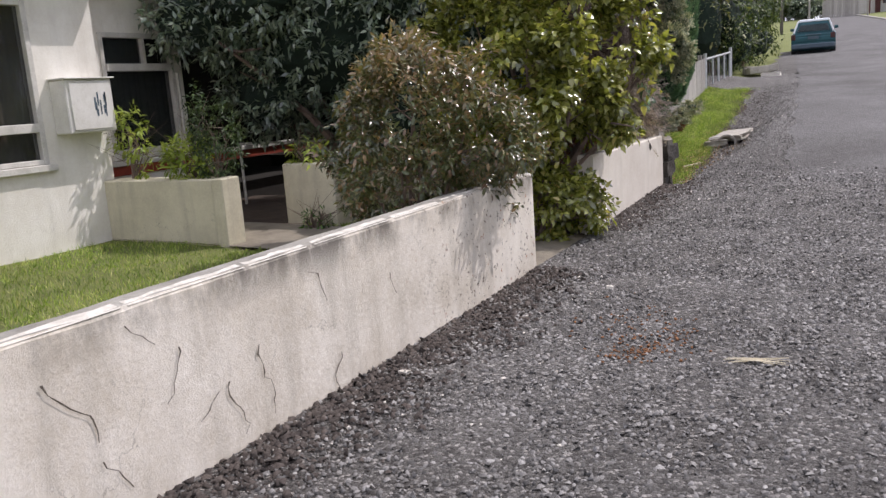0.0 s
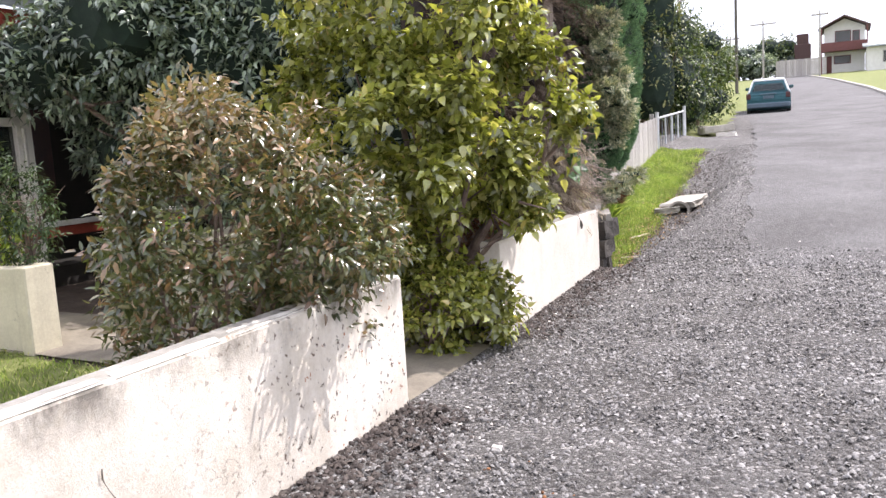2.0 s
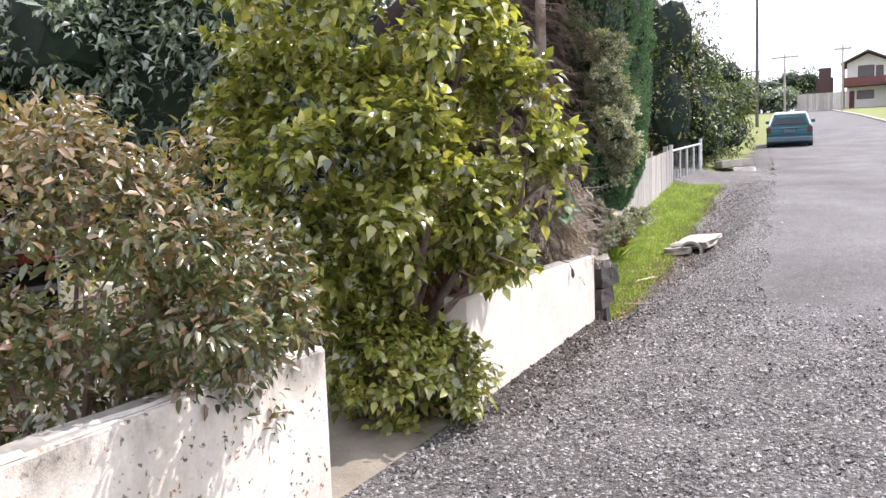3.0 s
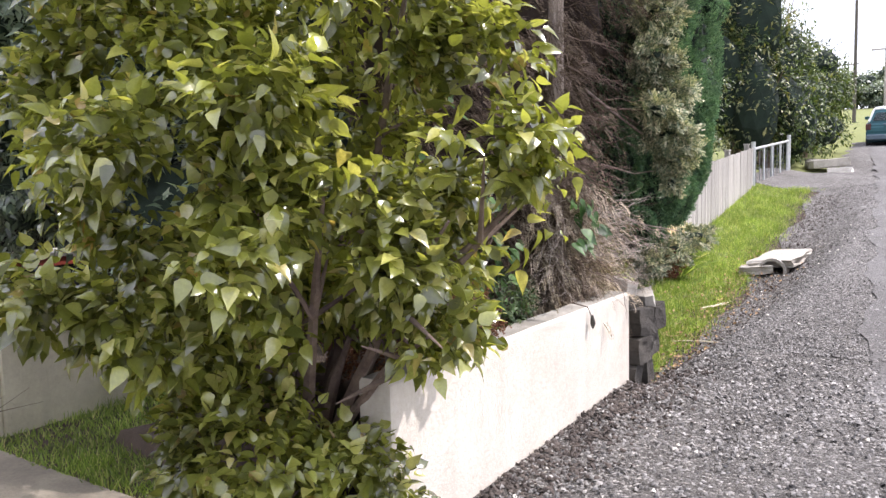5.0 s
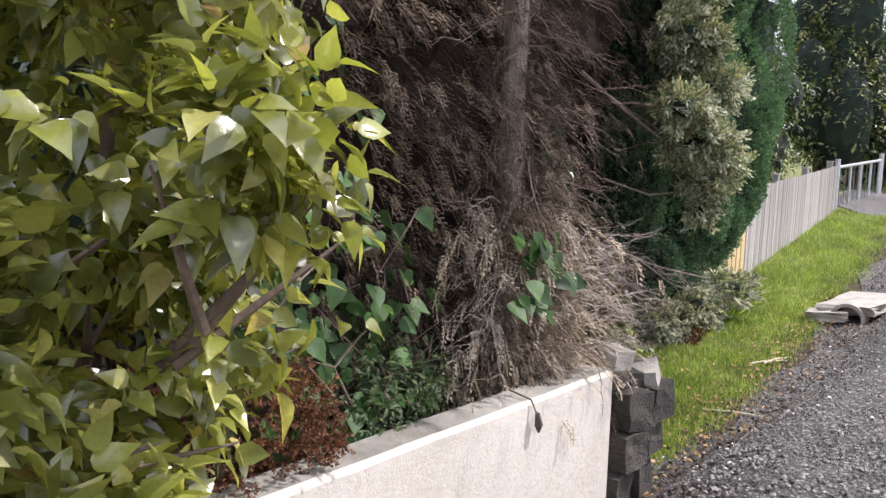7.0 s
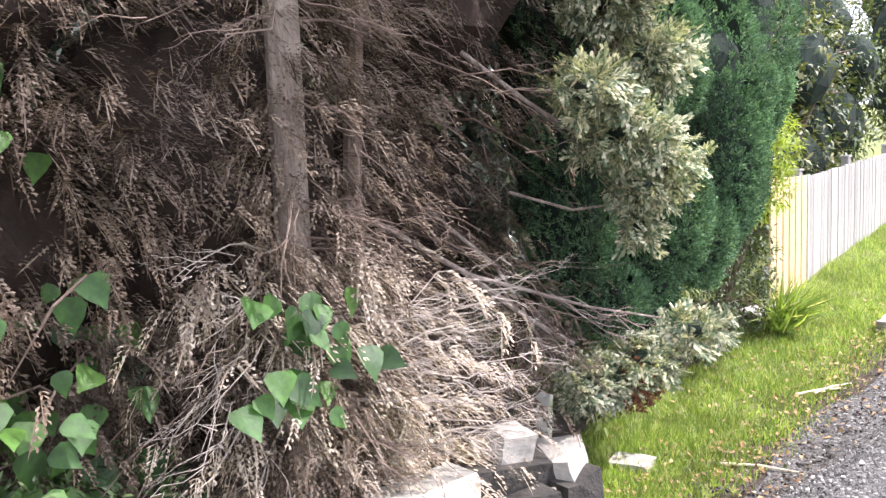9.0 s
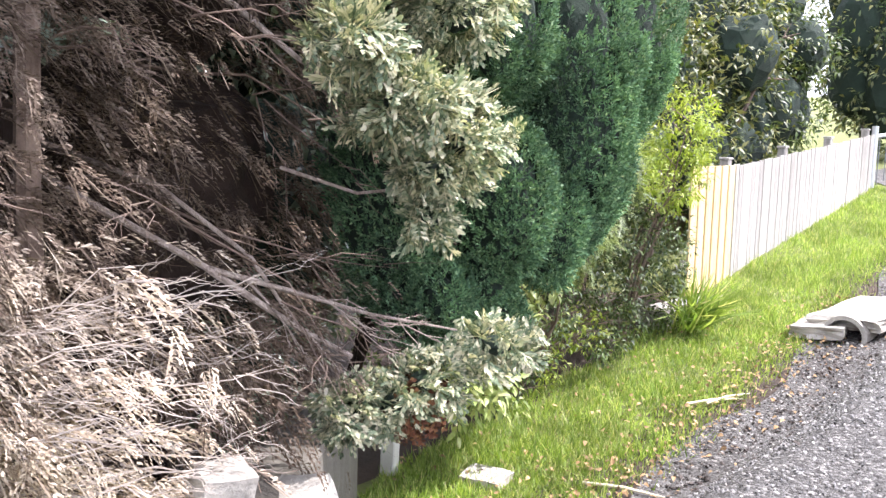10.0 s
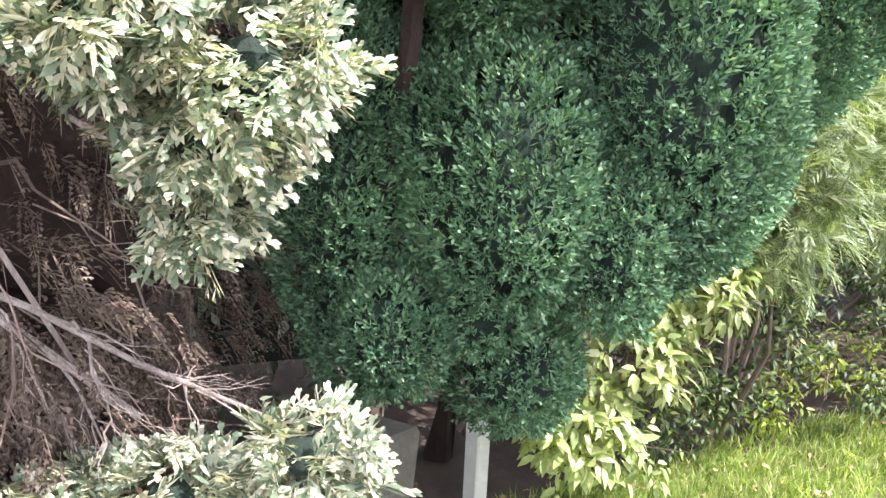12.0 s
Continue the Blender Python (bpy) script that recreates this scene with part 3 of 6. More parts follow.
def ground_z(x, y):
    x, y = np.asarray(x, float), np.asarray(y, float)
    garden = 0.06 + 0.05 * smooth(-4, -7, x) + 0.0 * y
    left = garden + (verge_z(y) - garden) * smooth(9.3, 10.4, y)
    left = left + smooth(-3.6, -4.6, x) * smooth(14, 17, y) * 0.14
    bank = -2.5 + 0.25 * smooth(10.5, 14, y) - 0.25 * smooth(14, 22, y)
    bank = bank + (np.minimum(bank, edge_x(y) - 0.9) - bank) * smooth(25, 30, y)
    f = smooth(bank - 0.3, bank + 0.55, x)
    f = np.where(y < 9.7, smooth(-2.56, -2.44, x), f)
    right_bank = smooth(kerb_x(y) + 0.1, kerb_x(y) + 0.25, x) * 0.1
    return left * (1 - f) + (road_z(y) - 0.03) * f + right_bank


def gz(x, y):
    return float(ground_z(x, y))


def sheet(name, xs, ys, zf, material, kind="structure", label="", category="", wob=0.0):
    """A grid sheet over the ground; xs, ys may be one line of numbers each or full grids."""
    X, Y = np.meshgrid(xs, ys) if np.ndim(xs) == 1 else (xs, ys)
    Z = zf(X, Y)
    if wob:
        Z = Z + wob * np.array([noise.noise(Vector((a * 2.3, b * 2.3, 0))) + 0.5 * noise.noise(Vector((a * 7, b * 7, 3))) for a, b in zip(X.ravel(), Y.ravel())]).reshape(X.shape)
    v = np.stack([X, Y, Z], -1).reshape(-1, 3)
    h, w = X.shape
    i = (np.arange(h - 1)[:, None] * w + np.arange(w - 1)[None]).ravel()
    f = np.stack([i, i + 1, i + w + 1, i + w], 1)
    ob = put(name, mesh_np(name, v, f, True), material)
    return tagged(ob, label, category, kind=kind)


gx = np.concatenate([[-2500, -600, -150, -60, -30, -18, -13], np.arange(-10, 3, 0.12), [3.3, 3.8, 4.4, 5, 6, 8, 12, 20, 40, 100, 400, 2500]])
gy = np.concatenate([[-2500, -500, -100, -30, -12, -6], np.arange(-3, 27, 0.14), np.arange(27, 60, 0.8), np.arange(60, 130, 3.0), [150, 200, 400, 900, 4000]])
ground = sheet("ground", gx, gy, ground_z, M_TURF, label="grassy earth of gardens, verges and hillside", category="ground", wob=0.012)
ground.data.materials.append(M_SOIL)
gc = np.empty(len(ground.data.polygons) * 3)
ground.data.polygons.foreach_get("center", gc)
gc = gc.reshape(-1, 3)
jit = np.array([noise.noise(Vector((a * 3, b * 3, 1))) for a, b in gc[:, :2]]) * 0.18
soil = ((gc[:, 0] > -5.7) & (gc[:, 0] < -2) & (gc[:, 1] > 5.75) & (gc[:, 1] < 10.6)) | ((gc[:, 0] < np.interp(gc[:, 1], [10, 11.8, 12.7, 15.3], [-3.0, -3.85, -4.05, -4.1]) + jit) & (gc[:, 1] > 10.2) & (gc[:, 1] < 15.9)) | ((gc[:, 0] > -3.05 + jit - 0.03 * (gc[:, 1] - 10)) & (gc[:, 1] > 9.8) & (gc[:, 1] < 27) & (gc[:, 0] < 0)) | ((gc[:, 1] < 5.8) & (gc[:, 0] > -4.1 + jit) & (gc[:, 1] > 3.9) & (gc[:, 0] < -2.4)) | ((gc[:, 0] < -5.5) & (gc[:, 1] > 5.9) & (gc[:, 1] < 12))
ground.data.polygons.foreach_set("material_index", soil.astype(np.int32))


def strip(lo, hi, n, ys):
    t = np.linspace(0, 1, n)
    Y = np.repeat(ys[:, None], n, 1)
    return lo(ys)[:, None] * (1 - t) + hi(ys)[:, None] * t, Y


ys_r = np.concatenate([np.arange(-30, 0, 2.0), np.arange(0, 27, 0.25), np.arange(27, 110, 1.5)])
RX, RY = strip(lambda y: edge_x(y) + 0.05 * np.sin(y * 3.1) + 0.03 * np.sin(y * 9.7), kerb_x, 20, ys_r)
road = sheet("road", RX, RY, lambda x, y: road_z(y) - 0.004, M_ROAD, label="grey chip-sealed street climbing a hill", category="road")
ys_g = np.arange(-8, 40, 0.12)
def gravel_left(y):
    return np.where(y < 9.78, -2.43, -2.72 - 0.03 * (y - 10) + 0.1 * np.sin(y * 2.7) - np.interp(y, [9, 21.3, 21.9, 25, 25.6, 40], [0, 0, 1.6, 1.6, 0.2, 0.9]))
GX, GY = strip(gravel_left, lambda y: edge_x(y) + 0.5 + (3.6 - edge_x(y)) * (1 - smooth(8.8, 10.6, y)), 44, ys_g)
gravel = sheet("gravel_shoulder", GX, GY, lambda x, y: ground_z(x, y) + 0.016 + 0.024 * (1 - smooth(8.8, 10.6, y)), M_GRAVEL, label="loose grey gravel shoulder beside the street", category="gravel", wob=0.014)
# right-hand kerb
bm = bmesh.new()
ky = np.concatenate([np.arange(-10, 110, 1.5)])
for a, c in zip(ky, ky[1:]):
    za, zc = float(road_z(a)), float(road_z(c))
    xa, xc = float(kerb_x(a)), float(kerb_x(c))
    q = [bm.verts.new(p) for p in ((xa, a, za - 0.1), (xc, c, zc - 0.1), (xc, c, zc + 0.1), (xa, a, za + 0.1), (xa + 0.18, a, za + 0.12), (xc + 0.18, c, zc + 0.12))]
    bm.faces.new((q[0], q[1], q[2], q[3]))
    bm.faces.new((q[3], q[2], q[5], q[4]))
tagged(part("kerb", bm, M_CONC), "pale concrete kerb along the street", "kerb", kind="structure")
PX, PY = strip(lambda y: np.full_like(y, -7.6), lambda y: np.full_like(y, -2.35), 40, np.arange(5.86, 7.16, 0.1))
tagged(sheet("garden_path", PX, PY, lambda x, y: ground_z(x, y) + 0.02, M_PATH, wob=0.006), "dusty concrete path through the wall opening", "path", kind="structure")


# ---- garden walls ----
def garden_wall(name, y0, y1, top0, top1, face, thick, material, label):
    """A rendered wall along the street with a slightly uneven top and a worn top face."""
    bm = bmesh.new()
    n = max(2, int((y1 - y0) / 0.12))
    rows = []
    for i in range(n + 1):
        y = y0 + (y1 - y0) * i / n
        z = top0 + (top1 - top0) * i / n + 0.006 * noise.noise(Vector((y * 3, 0, 5)))
        w = 0.005 * noise.noise(Vector((y * 4, 2, 9)))
        rows.append([bm.verts.new(p) for p in ((face, y, -0.4), (face + w, y, 0.2), (face + w, y, 0.5), (face + w, y, z - 0.018), (face - 0.016, y, z), (face - thick + 0.014, y, z + 0.003), (face - thick, y, z - 0.015), (face - thick, y, -0.4))])
    for a, c in zip(rows, rows[1:]):
        for j in range(7):
            f = bm.faces.new((a[j], c[j], c[j + 1], a[j + 1]))
            f.smooth = False
            if j == 4:
                f.material_index = 1
    bm.faces.new(rows[0])
    bm.faces.new(rows[-1][::-1])
    bmesh.ops.recalc_face_normals(bm, faces=bm.faces[:])
    ob = part(name, bm, material)
    ob.data.materials.append(M_TOP)
    return tagged(ob, label, "garden wall", kind="structure")


wall_1 = garden_wall("wall_1", -6.0, 5.77, 0.715, 0.797, -2.41, 0.15, M_WALL, "low white rendered garden wall with cracks and lichen spots")
wall_2 = garden_wall("wall_2", 7.2, 9.76, 0.79, 0.768, -2.41, 0.15, M_WALL2, "low cream rendered wall holding a planted bed")


def painted_edge(parent, y0, y1, top0, top1):
    """The ragged line of white paint along the wall's top front edge, in pieces."""
    y = y0
    while y < y1:
        l = random.uniform(0.25, 0.7)
        e = min(y + l, y1)
        n = 8
        bm = bmesh.new()
        a, c = [], []
        for i in range(n + 1):
            t = y + (e - y) * i / n
            z = top0 + (top1 - top0) * (t - y0) / (y1 - y0) + 0.0065
            a.append(bm.verts.new((-2.414, t, z - 0.012)))
            c.append(bm.verts.new((-2.446 - random.uniform(0, 0.03), t, z)))
        for i in range(n):
            bm.faces.new((a[i], a[i + 1], c[i + 1], c[i]))
        bmesh.ops.recalc_face_normals(bm, faces=bm.faces[:])
        part("paint_edge", bm, M_EDGE, parent)
        y = e + random.uniform(0.0, 0.12)


painted_edge(wall_1, 0.0, 5.75, 0.757, 0.797)


def crack(parent, y, z, steps, lean, w=0.006):
    """A branching crack down the wall's face: a thin dark strip."""
    bm = bmesh.new()
    pts = [(y, z)]
    for _ in range(steps):
        y += random.gauss(lean, 0.018)
        z -= random.uniform(0.02, 0.045)
        pts.append((y, z))
    vs = []
    for i, (a, c) in enumerate(pts):
        k = w * (0.4 + random.random()) * (1 - 0.5 * i / len(pts))
        vs.append((bm.verts.new((-2.4025, a - k, c)), bm.verts.new((-2.4025, a + k, c))))
    for a, c in zip(vs, vs[1:]):
        bm.faces.new((a[0], a[1], c[1], c[0]))
    part("crack", bm, M_CRACK, parent)


for y, z, n, l in ((2.62, 0.42, 11, 0.012), (2.42, 0.32, 9, 0.004), (2.36, 0.3, 3, -0.03), (2.18, 0.55, 6, -0.02), (1.78, 0.25, 5, 0.03), (3.2, 0.2, 5, 0.0), (3.0, 0.66, 5, 0.01), (1.6, 0.6, 8, 0.02), (3.7, 0.5, 4, 0.01), (1.95, 0.7, 4, 0.03)):
    crack(wall_1, y, z, n, l, 0.0045)

# raised soil of the bed behind the second wall
bx, by = np.arange(-4.6, -2.5, 0.07), np.arange(7.3, 10.2, 0.07)
tagged(sheet("garden_bed", bx, by, lambda x, y: 0.66 - 0.5 * smooth(-3.6, -4.5, x) - 0.35 * smooth(9.8, 10.15, y) - 0.5 * smooth(7.5, 7.3, y), M_SOIL, wob=0.05), "dark soil bed strewn with dead needles", "garden bed", kind="structure")


# ---- house in the garden ----
house = thing("house", "white rendered bungalow with red fascia and iron roof", "house", (-7.45, 4.5, 0.08))


def hpart(name, lo, hi, material, label="", parent=None, bevel=0.008):
    o = house.location
    p = parent or house
    ob = part(name, boxed([lo[i] - o[i] for i in range(3)], [hi[i] - o[i] for i in range(3)], bevel), material, p, label)
    return ob


def hwall(name, y0, y1, x0, x1, z0, z1, opening):
    """A wall along y with one opening (ya, yb, za, zb) through it."""
    o = house.location
    ya, yb, za, zb = opening
    bm = bmesh.new()
    g = {(s, i, j): bm.verts.new(((x0, x1)[s] - o.x, (y0, ya, yb, y1)[i] - o.y, (z0, za, zb, z1)[j] - o.z)) for s in (0, 1) for i in range(4) for j in range(4)}
    for i in range(3):
        for j in range(3):
            if (i, j) != (1, 1):
                for s in (0, 1):
                    bm.faces.new((g[s, i, j], g[s, i + 1, j], g[s, i + 1, j + 1], g[s, i, j + 1]))
    for a, c in (((1, 1), (2, 1)), ((2, 1), (2, 2)), ((2, 2), (1, 2)), ((1, 2), (1, 1))):
        bm.faces.new((g[0, *a], g[0, *c], g[1, *c], g[1, *a]))
    for k in range(3):
        for a, c in (((k, 0), (k + 1, 0)), ((k, 3), (k + 1, 3)), ((0, k), (0, k + 1)), ((3, k), (3, k + 1))):
            bm.faces.new((g[0, *a], g[0, *c], g[1, *c], g[1, *a]))
    bmesh.ops.recalc_face_normals(bm, faces=bm.faces[:])
    return part(name, bm, M_HOUSE, house)


hwall("wall", -2.5, 6.02, -7.65, -7.45, -0.1, 3.0, (3.5, 5.27, 1.02, 2.62))
hpart("side_wall", (-8.28, 5.82, -0.1), (-7.652, 6.02, 3.0), M_HOUSE)
hwall("wall", 5.9, 8.0, -8.5, -8.3, -0.1, 3.05, (6.74, 7.86, 0.98, 2.44))
hpart("back_wall", (-14.0, -2.5, -0.1), (-13.8, 13, 3.0), M_HOUSE)
hpart("end_wall", (-13.8, -2.5, -0.1), (-7.652, -2.3, 3.0), M_HOUSE)
hpart("end_wall", (-13.8, 12.8, -0.1), (-8.502, 13.0, 3.0), M_HOUSE)
hpart("floor_slab", (-13.8, -2.3, -0.1), (-8.5, 12.8, 0.35), M_ROOMSHADE)
hpart("plinth_trim", (-8.3, 6.05, 0.72), (-8.26, 10.5, 0.84), M_REDTRIM)
hpart("sill_board", (-8.3, 6.05, 0.84), (-8.22, 10.5, 0.9), M_TRIM)
def eave(x, y0, y1):
    """A stretch of roof with its fascia, soffit and corrugated iron, its edge at x."""
    hpart("fascia", (x - 0.02, y0, 2.98), (x + 0.02, y1, 3.16), M_REDTRIM)
    hpart("soffit", (-8.3, y0, 2.965), (x - 0.022, y1, 2.98), M_HOUSE)
    bm = bmesh.new()
    ry = np.arange(y0 - 0.05, y1 + 0.05, 0.04)
    lo_r, hi_r = [], []
    for i, y in enumerate(ry):
        d = 0.009 * math.sin(i * math.pi / 2)
        lo_r.append(bm.verts.new((x + 0.1 + 7.45, y - 4.5, 3.17 - 0.08 + d)))
        hi_r.append(bm.verts.new((-11.0 + 7.45, y - 4.5, 3.17 + (x + 11) * 0.3 - 0.08 + d)))
    for i in range(len(ry) - 1):
        bm.faces.new((lo_r[i], lo_r[i + 1], hi_r[i + 1], hi_r[i])).smooth = True
    bmesh.ops.solidify(bm, geom=bm.faces[:], thickness=0.01)
    part("roof", bm, M_ROOF, house)


eave(-7.1, -2.7, 6.2)
eave(-7.95, 6.27, 13.2)


def house_window(y0, y1, z0, z1, x, transom, mullions, cloth, cloth_label):
    """A timber window: frame, bars, panes, sill and the cloth behind."""
    o = house.location
    w = new("window")
    w.parent = house
    w.location = Vector((x, y0, z0)) - o
    a, h = y1 - y0, z1 - z0
    def bar(name, lo, hi, m=M_TRIM):
        part(name, boxed(lo, hi, 0.006), m, w)
    bar("frame_jamb", (-0.09, 0, 0), (0.02, 0.06, h))
    bar("frame_jamb", (-0.09, a - 0.06, 0), (0.02, a, h))
    bar("frame_head", (-0.09, 0.06, h - 0.06), (0.018, a - 0.06, h))
    bar("frame_foot", (-0.09, 0.06, 0), (0.018, a - 0.06, 0.05))
    bar("sill", (-0.09, -0.05, -0.07), (0.07, a + 0.05, -0.003))
    bar("transom", (-0.08, 0.06, transom - z0), (0.035, a - 0.06, transom - z0 + 0.09))
    for y in mullions:
        bar("mullion", (-0.075, y - y0, transom - z0 + 0.09), (0.015, y - y0 + 0.045, h - 0.06))
    g = part("pane", boxed((-0.045, 0.06, 0.05), (-0.04, a - 0.06, h - 0.06)), M_GLASS, w)
    g.visible_shadow = False
    # folded cloth
    bm = bmesh.new()
    prev = None
    n = 60
    for i in range(n + 1):
        y = 0.03 + (a - 0.06) * i / n
        d = -0.16 + 0.03 * math.sin(i * 1.3) + 0.015 * math.sin(i * 0.47)
        cur = (bm.verts.new((d, y, 0.02)), bm.verts.new((d, y, h - 0.02)))
        if prev:
            bm.faces.new((prev[0], cur[0], cur[1], prev[1])).smooth = True
        prev = cur
    part("curtain", bm, cloth, w, cloth_label)
    return w


house_window(3.5, 5.27, 1.02, 2.62, -7.45, 1.34, (4.3,), M_CURTAIN, "drawn brown curtain")
house_window(6.74, 7.86, 0.98, 2.44, -8.3, 1.98, (7.38,), M_LACE, "grey net curtain")
# open side-hung sash
o = house.location
sash = part("sash", boxed((0, 0, 0), (0.035, 0.04, 0.95), 0.005, pose(-8.26 - o.x, 7.84 - o.y, 1.0 - o.z, 0, 0, 8)), M_TRIM, house)
# porch faces near-black: the recess's shade is put into their colour
hpart("porch_back", (-10.1, 7.8, 0.0), (-10.0, 11.7, 3.0), M_ROOMSHADE)
hpart("porch_side", (-10.0, 7.8, 0.0), (-8.502, 8.0, 3.0), M_ROOMSHADE)
hpart("porch_side", (-10.0, 11.5, 0.0), (-8.3, 11.7, 3.0), M_ROOMSHADE)
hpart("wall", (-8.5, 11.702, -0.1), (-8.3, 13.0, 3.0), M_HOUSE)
hpart("porch_ceiling", (-10.0, 8.0, 2.9), (-8.3, 11.5, 2.96), M_ROOMSHADE)
hpart("porch_door", (-9.998, 8.6, 0.36), (-9.94, 9.5, 2.3), M_DOORRED, "dark red porch door", bevel=0.005)

meter = thing("meter_box", "white wall-mounted meter box with faded scribble", "meter box", (-7.45, 5.68, 1.3))
part("cabinet", boxed((0.002, -0.28, 0), (0.24, 0.28, 0.54), 0.012), M_WHITE, meter)
part("door", boxed((0.243, -0.24, 0.03), (0.256, 0.24, 0.51), 0.006), M_WHITE, meter)
part("rain_hood", boxed((0.002, -0.3, 0.541), (0.28, 0.3, 0.556), 0.004), M_WHITE, meter)
bm = bmesh.new()
rr = random.Random(4)
for _ in range(11):
    a, c = rr.uniform(0.02, 0.17), rr.uniform(0.14, 0.34)
    box(bm, (0.2575, a, c), (0.259, a + rr.uniform(0.008, 0.02), c + rr.uniform(0.06, 0.15)))
part("scribble", bm, M_CARGREY, meter, "grey scribble")


def planter(name, x0, x1, y0, y1, z0, top, label):
    """A rendered planter box: four walls with rounded tops, and soil."""
    p = thing(name, label, "planter", (x0, y0, z0))
    w, d, h, t = x1 - x0, y1 - y0, top - z0, 0.12
    part("front_panel", boxed((0, 0, -0.2), (w, t, h), 0.012), M_PLANT, p)
    part("back_panel", boxed((0, d - t, -0.2), (w, d, h), 0.012), M_PLANT, p)
    part("end_panel", boxed((0, t + 0.002, -0.2), (t, d - t - 0.002, h - 0.004), 0.012), M_PLANT, p)
    part("end_panel", boxed((w - t, t + 0.002, -0.2), (w, d - t - 0.002, h - 0.004), 0.012), M_PLANT, p)
    part("soil", boxed((t, t, h - 0.2), (w - t, d - t, h - 0.07)), M_SOIL, p)
    return p


planter("planter", -7.5, -5.86, 5.88, 6.2, 0.08, 0.765, "cream rendered planter box full of shrubs")
post = part("planter_post", boxed((-5.858, 5.86, -0.2), (-5.72, 6.12, 0.775), 0.012), M_PLANT)
tagged(post, "rendered end post of the planter box", "post")
planter("planter", -6.0, -5.3, 7.1, 8.9, 0.08, 0.79, "cream rendered planter box by the garden path")
rail = thing("handrail", "thin grey rail across the dark porch", "rail", (-7.0, 8.2, 0.1))
part("bar", tubed([(-0.9, 0.3, 0.85), (0.9, 1.2, 0.8)], [0.018, 0.018], 6), M_TRIM, rail)
part("upright", tubed([(0.9, 1.2, -0.1), (0.9, 1.2, 0.8)], [0.02, 0.02], 6), M_TRIM, rail)
part("upright", tubed([(-0.9, 0.3, -0.1), (-0.9, 0.3, 0.85)], [0.02, 0.02], 6), M_TRIM, rail)


# ---- plants ----
def foliage(name, template, pos, way, up, size, material, parent, label=""):
    ob = put(name, scatter(name, template[0], template[1], pos, way, up, size, True), material, parent, label)
    return tagged(ob, kind="stuff")


def local(pos, ob):
    return pos - np.array(ob.location)


def shift(lobes, ob):
    o = ob.location
    return [((c[0] - o.x, c[1] - o.y, c[2] - o.z), s) for c, s in lobes]


def bush(name, label, category, root, lobes, n, per, reach, size, template, materials, seed, trunk=0.03, limb_n=8, thin=-0.1, deep=0.5, droop=0.3, core=None, bark=None, group="", freq=3.0):
    """A shrub or tree: stems, and a crown of leaves on shoots; materials: one, or (one, the tops' one, the height where they change)."""
    b = thing(name, label, category, root, group)
    lo = shift(lobes, b)
    bm = bmesh.new()
    limbs(bm, (0, 0, 0), lo, trunk, limb_n, seed)
    part("stem", bm, bark or M_TWIG, b)
    if core:
        lumpy(lo, core[0], core[1], "shade_core", b, seed, 0.2, 2)
    p, out = shell(lo, n, deep, seed, freq, thin)
    pos, way, up = twigged(p, out, per, reach, seed + 1, droop)
    s = size * np.random.default_rng(seed).uniform(0.6, 1.15, len(pos))
    if len(materials) == 1:
        foliage("crown", template, pos, way, up, s, materials[0], b)
    else:
        hi = pos[:, 2] + np.random.default_rng(seed).normal(scale=0.12, size=len(pos)) > materials[2] - root[2]
        foliage("crown", template, pos[~hi], way[~hi], up[~hi], s[~hi], materials[0], b)
        foliage("young_growth", template, pos[hi], way[hi], up[hi], s[hi], materials[1], b)
    return b


# red-tipped shrub behind the first wall
red_lobes = [((-2.9, 4.95, 1.25), (0.48, 0.48, 0.42)), ((-2.55, 5.15, 1.1), (0.42, 0.36, 0.35)), ((-2.95, 4.8, 0.8), (0.42, 0.42, 0.45)), ((-2.88, 4.85, 1.52), (0.34, 0.36, 0.3)), ((-2.72, 5.28, 0.75), (0.32, 0.33, 0.4)), ((-3.2, 5.1, 1.0), (0.42, 0.4, 0.5)), ((-2.6, 5.05, 1.4), (0.25, 0.25, 0.2)), ((-3.15, 4.8, 1.3), (0.25, 0.25, 0.25))]
red_lobes += bulges(red_lobes, 30, 0.08, 0.16, 12, 1.0, 1.1)
bush("red_tipped_shrub", "bushy shrub with red-brown young shoots over the wall", "shrub", (-3.0, 4.85, 0.05), red_lobes, 3500, 7, 0.12, 0.056, T_OVAL, (M_LEAF_RED, M_LEAF_REDTOP, 1.5), 11, 0.022, 10, -0.2, 0.62, 0.1)

# broad-leaved tree in the gap
tree_lobes = [((-2.78, 7.25, 1.68), (0.66, 0.52, 0.62)), ((-3.2, 7.2, 2.8), (0.95, 0.8, 0.8)), ((-2.55, 6.98, 1.25), (0.34, 0.36, 0.34)), ((-3.35, 7.0, 1.8), (0.55, 0.5, 0.6)), ((-2.5, 7.5, 1.25), (0.33, 0.28, 0.3)), ((-2.62, 7.4, 2.3), (0.45, 0.42, 0.48)), ((-3.05, 7.2, 1.0), (0.34, 0.36, 0.36)), ((-2.8, 6.82, 1.5), (0.36, 0.34, 0.38)), ((-3.05, 6.7, 1.15), (0.32, 0.3, 0.3)), ((-2.6, 7.4, 1.6), (0.44, 0.36, 0.36))]
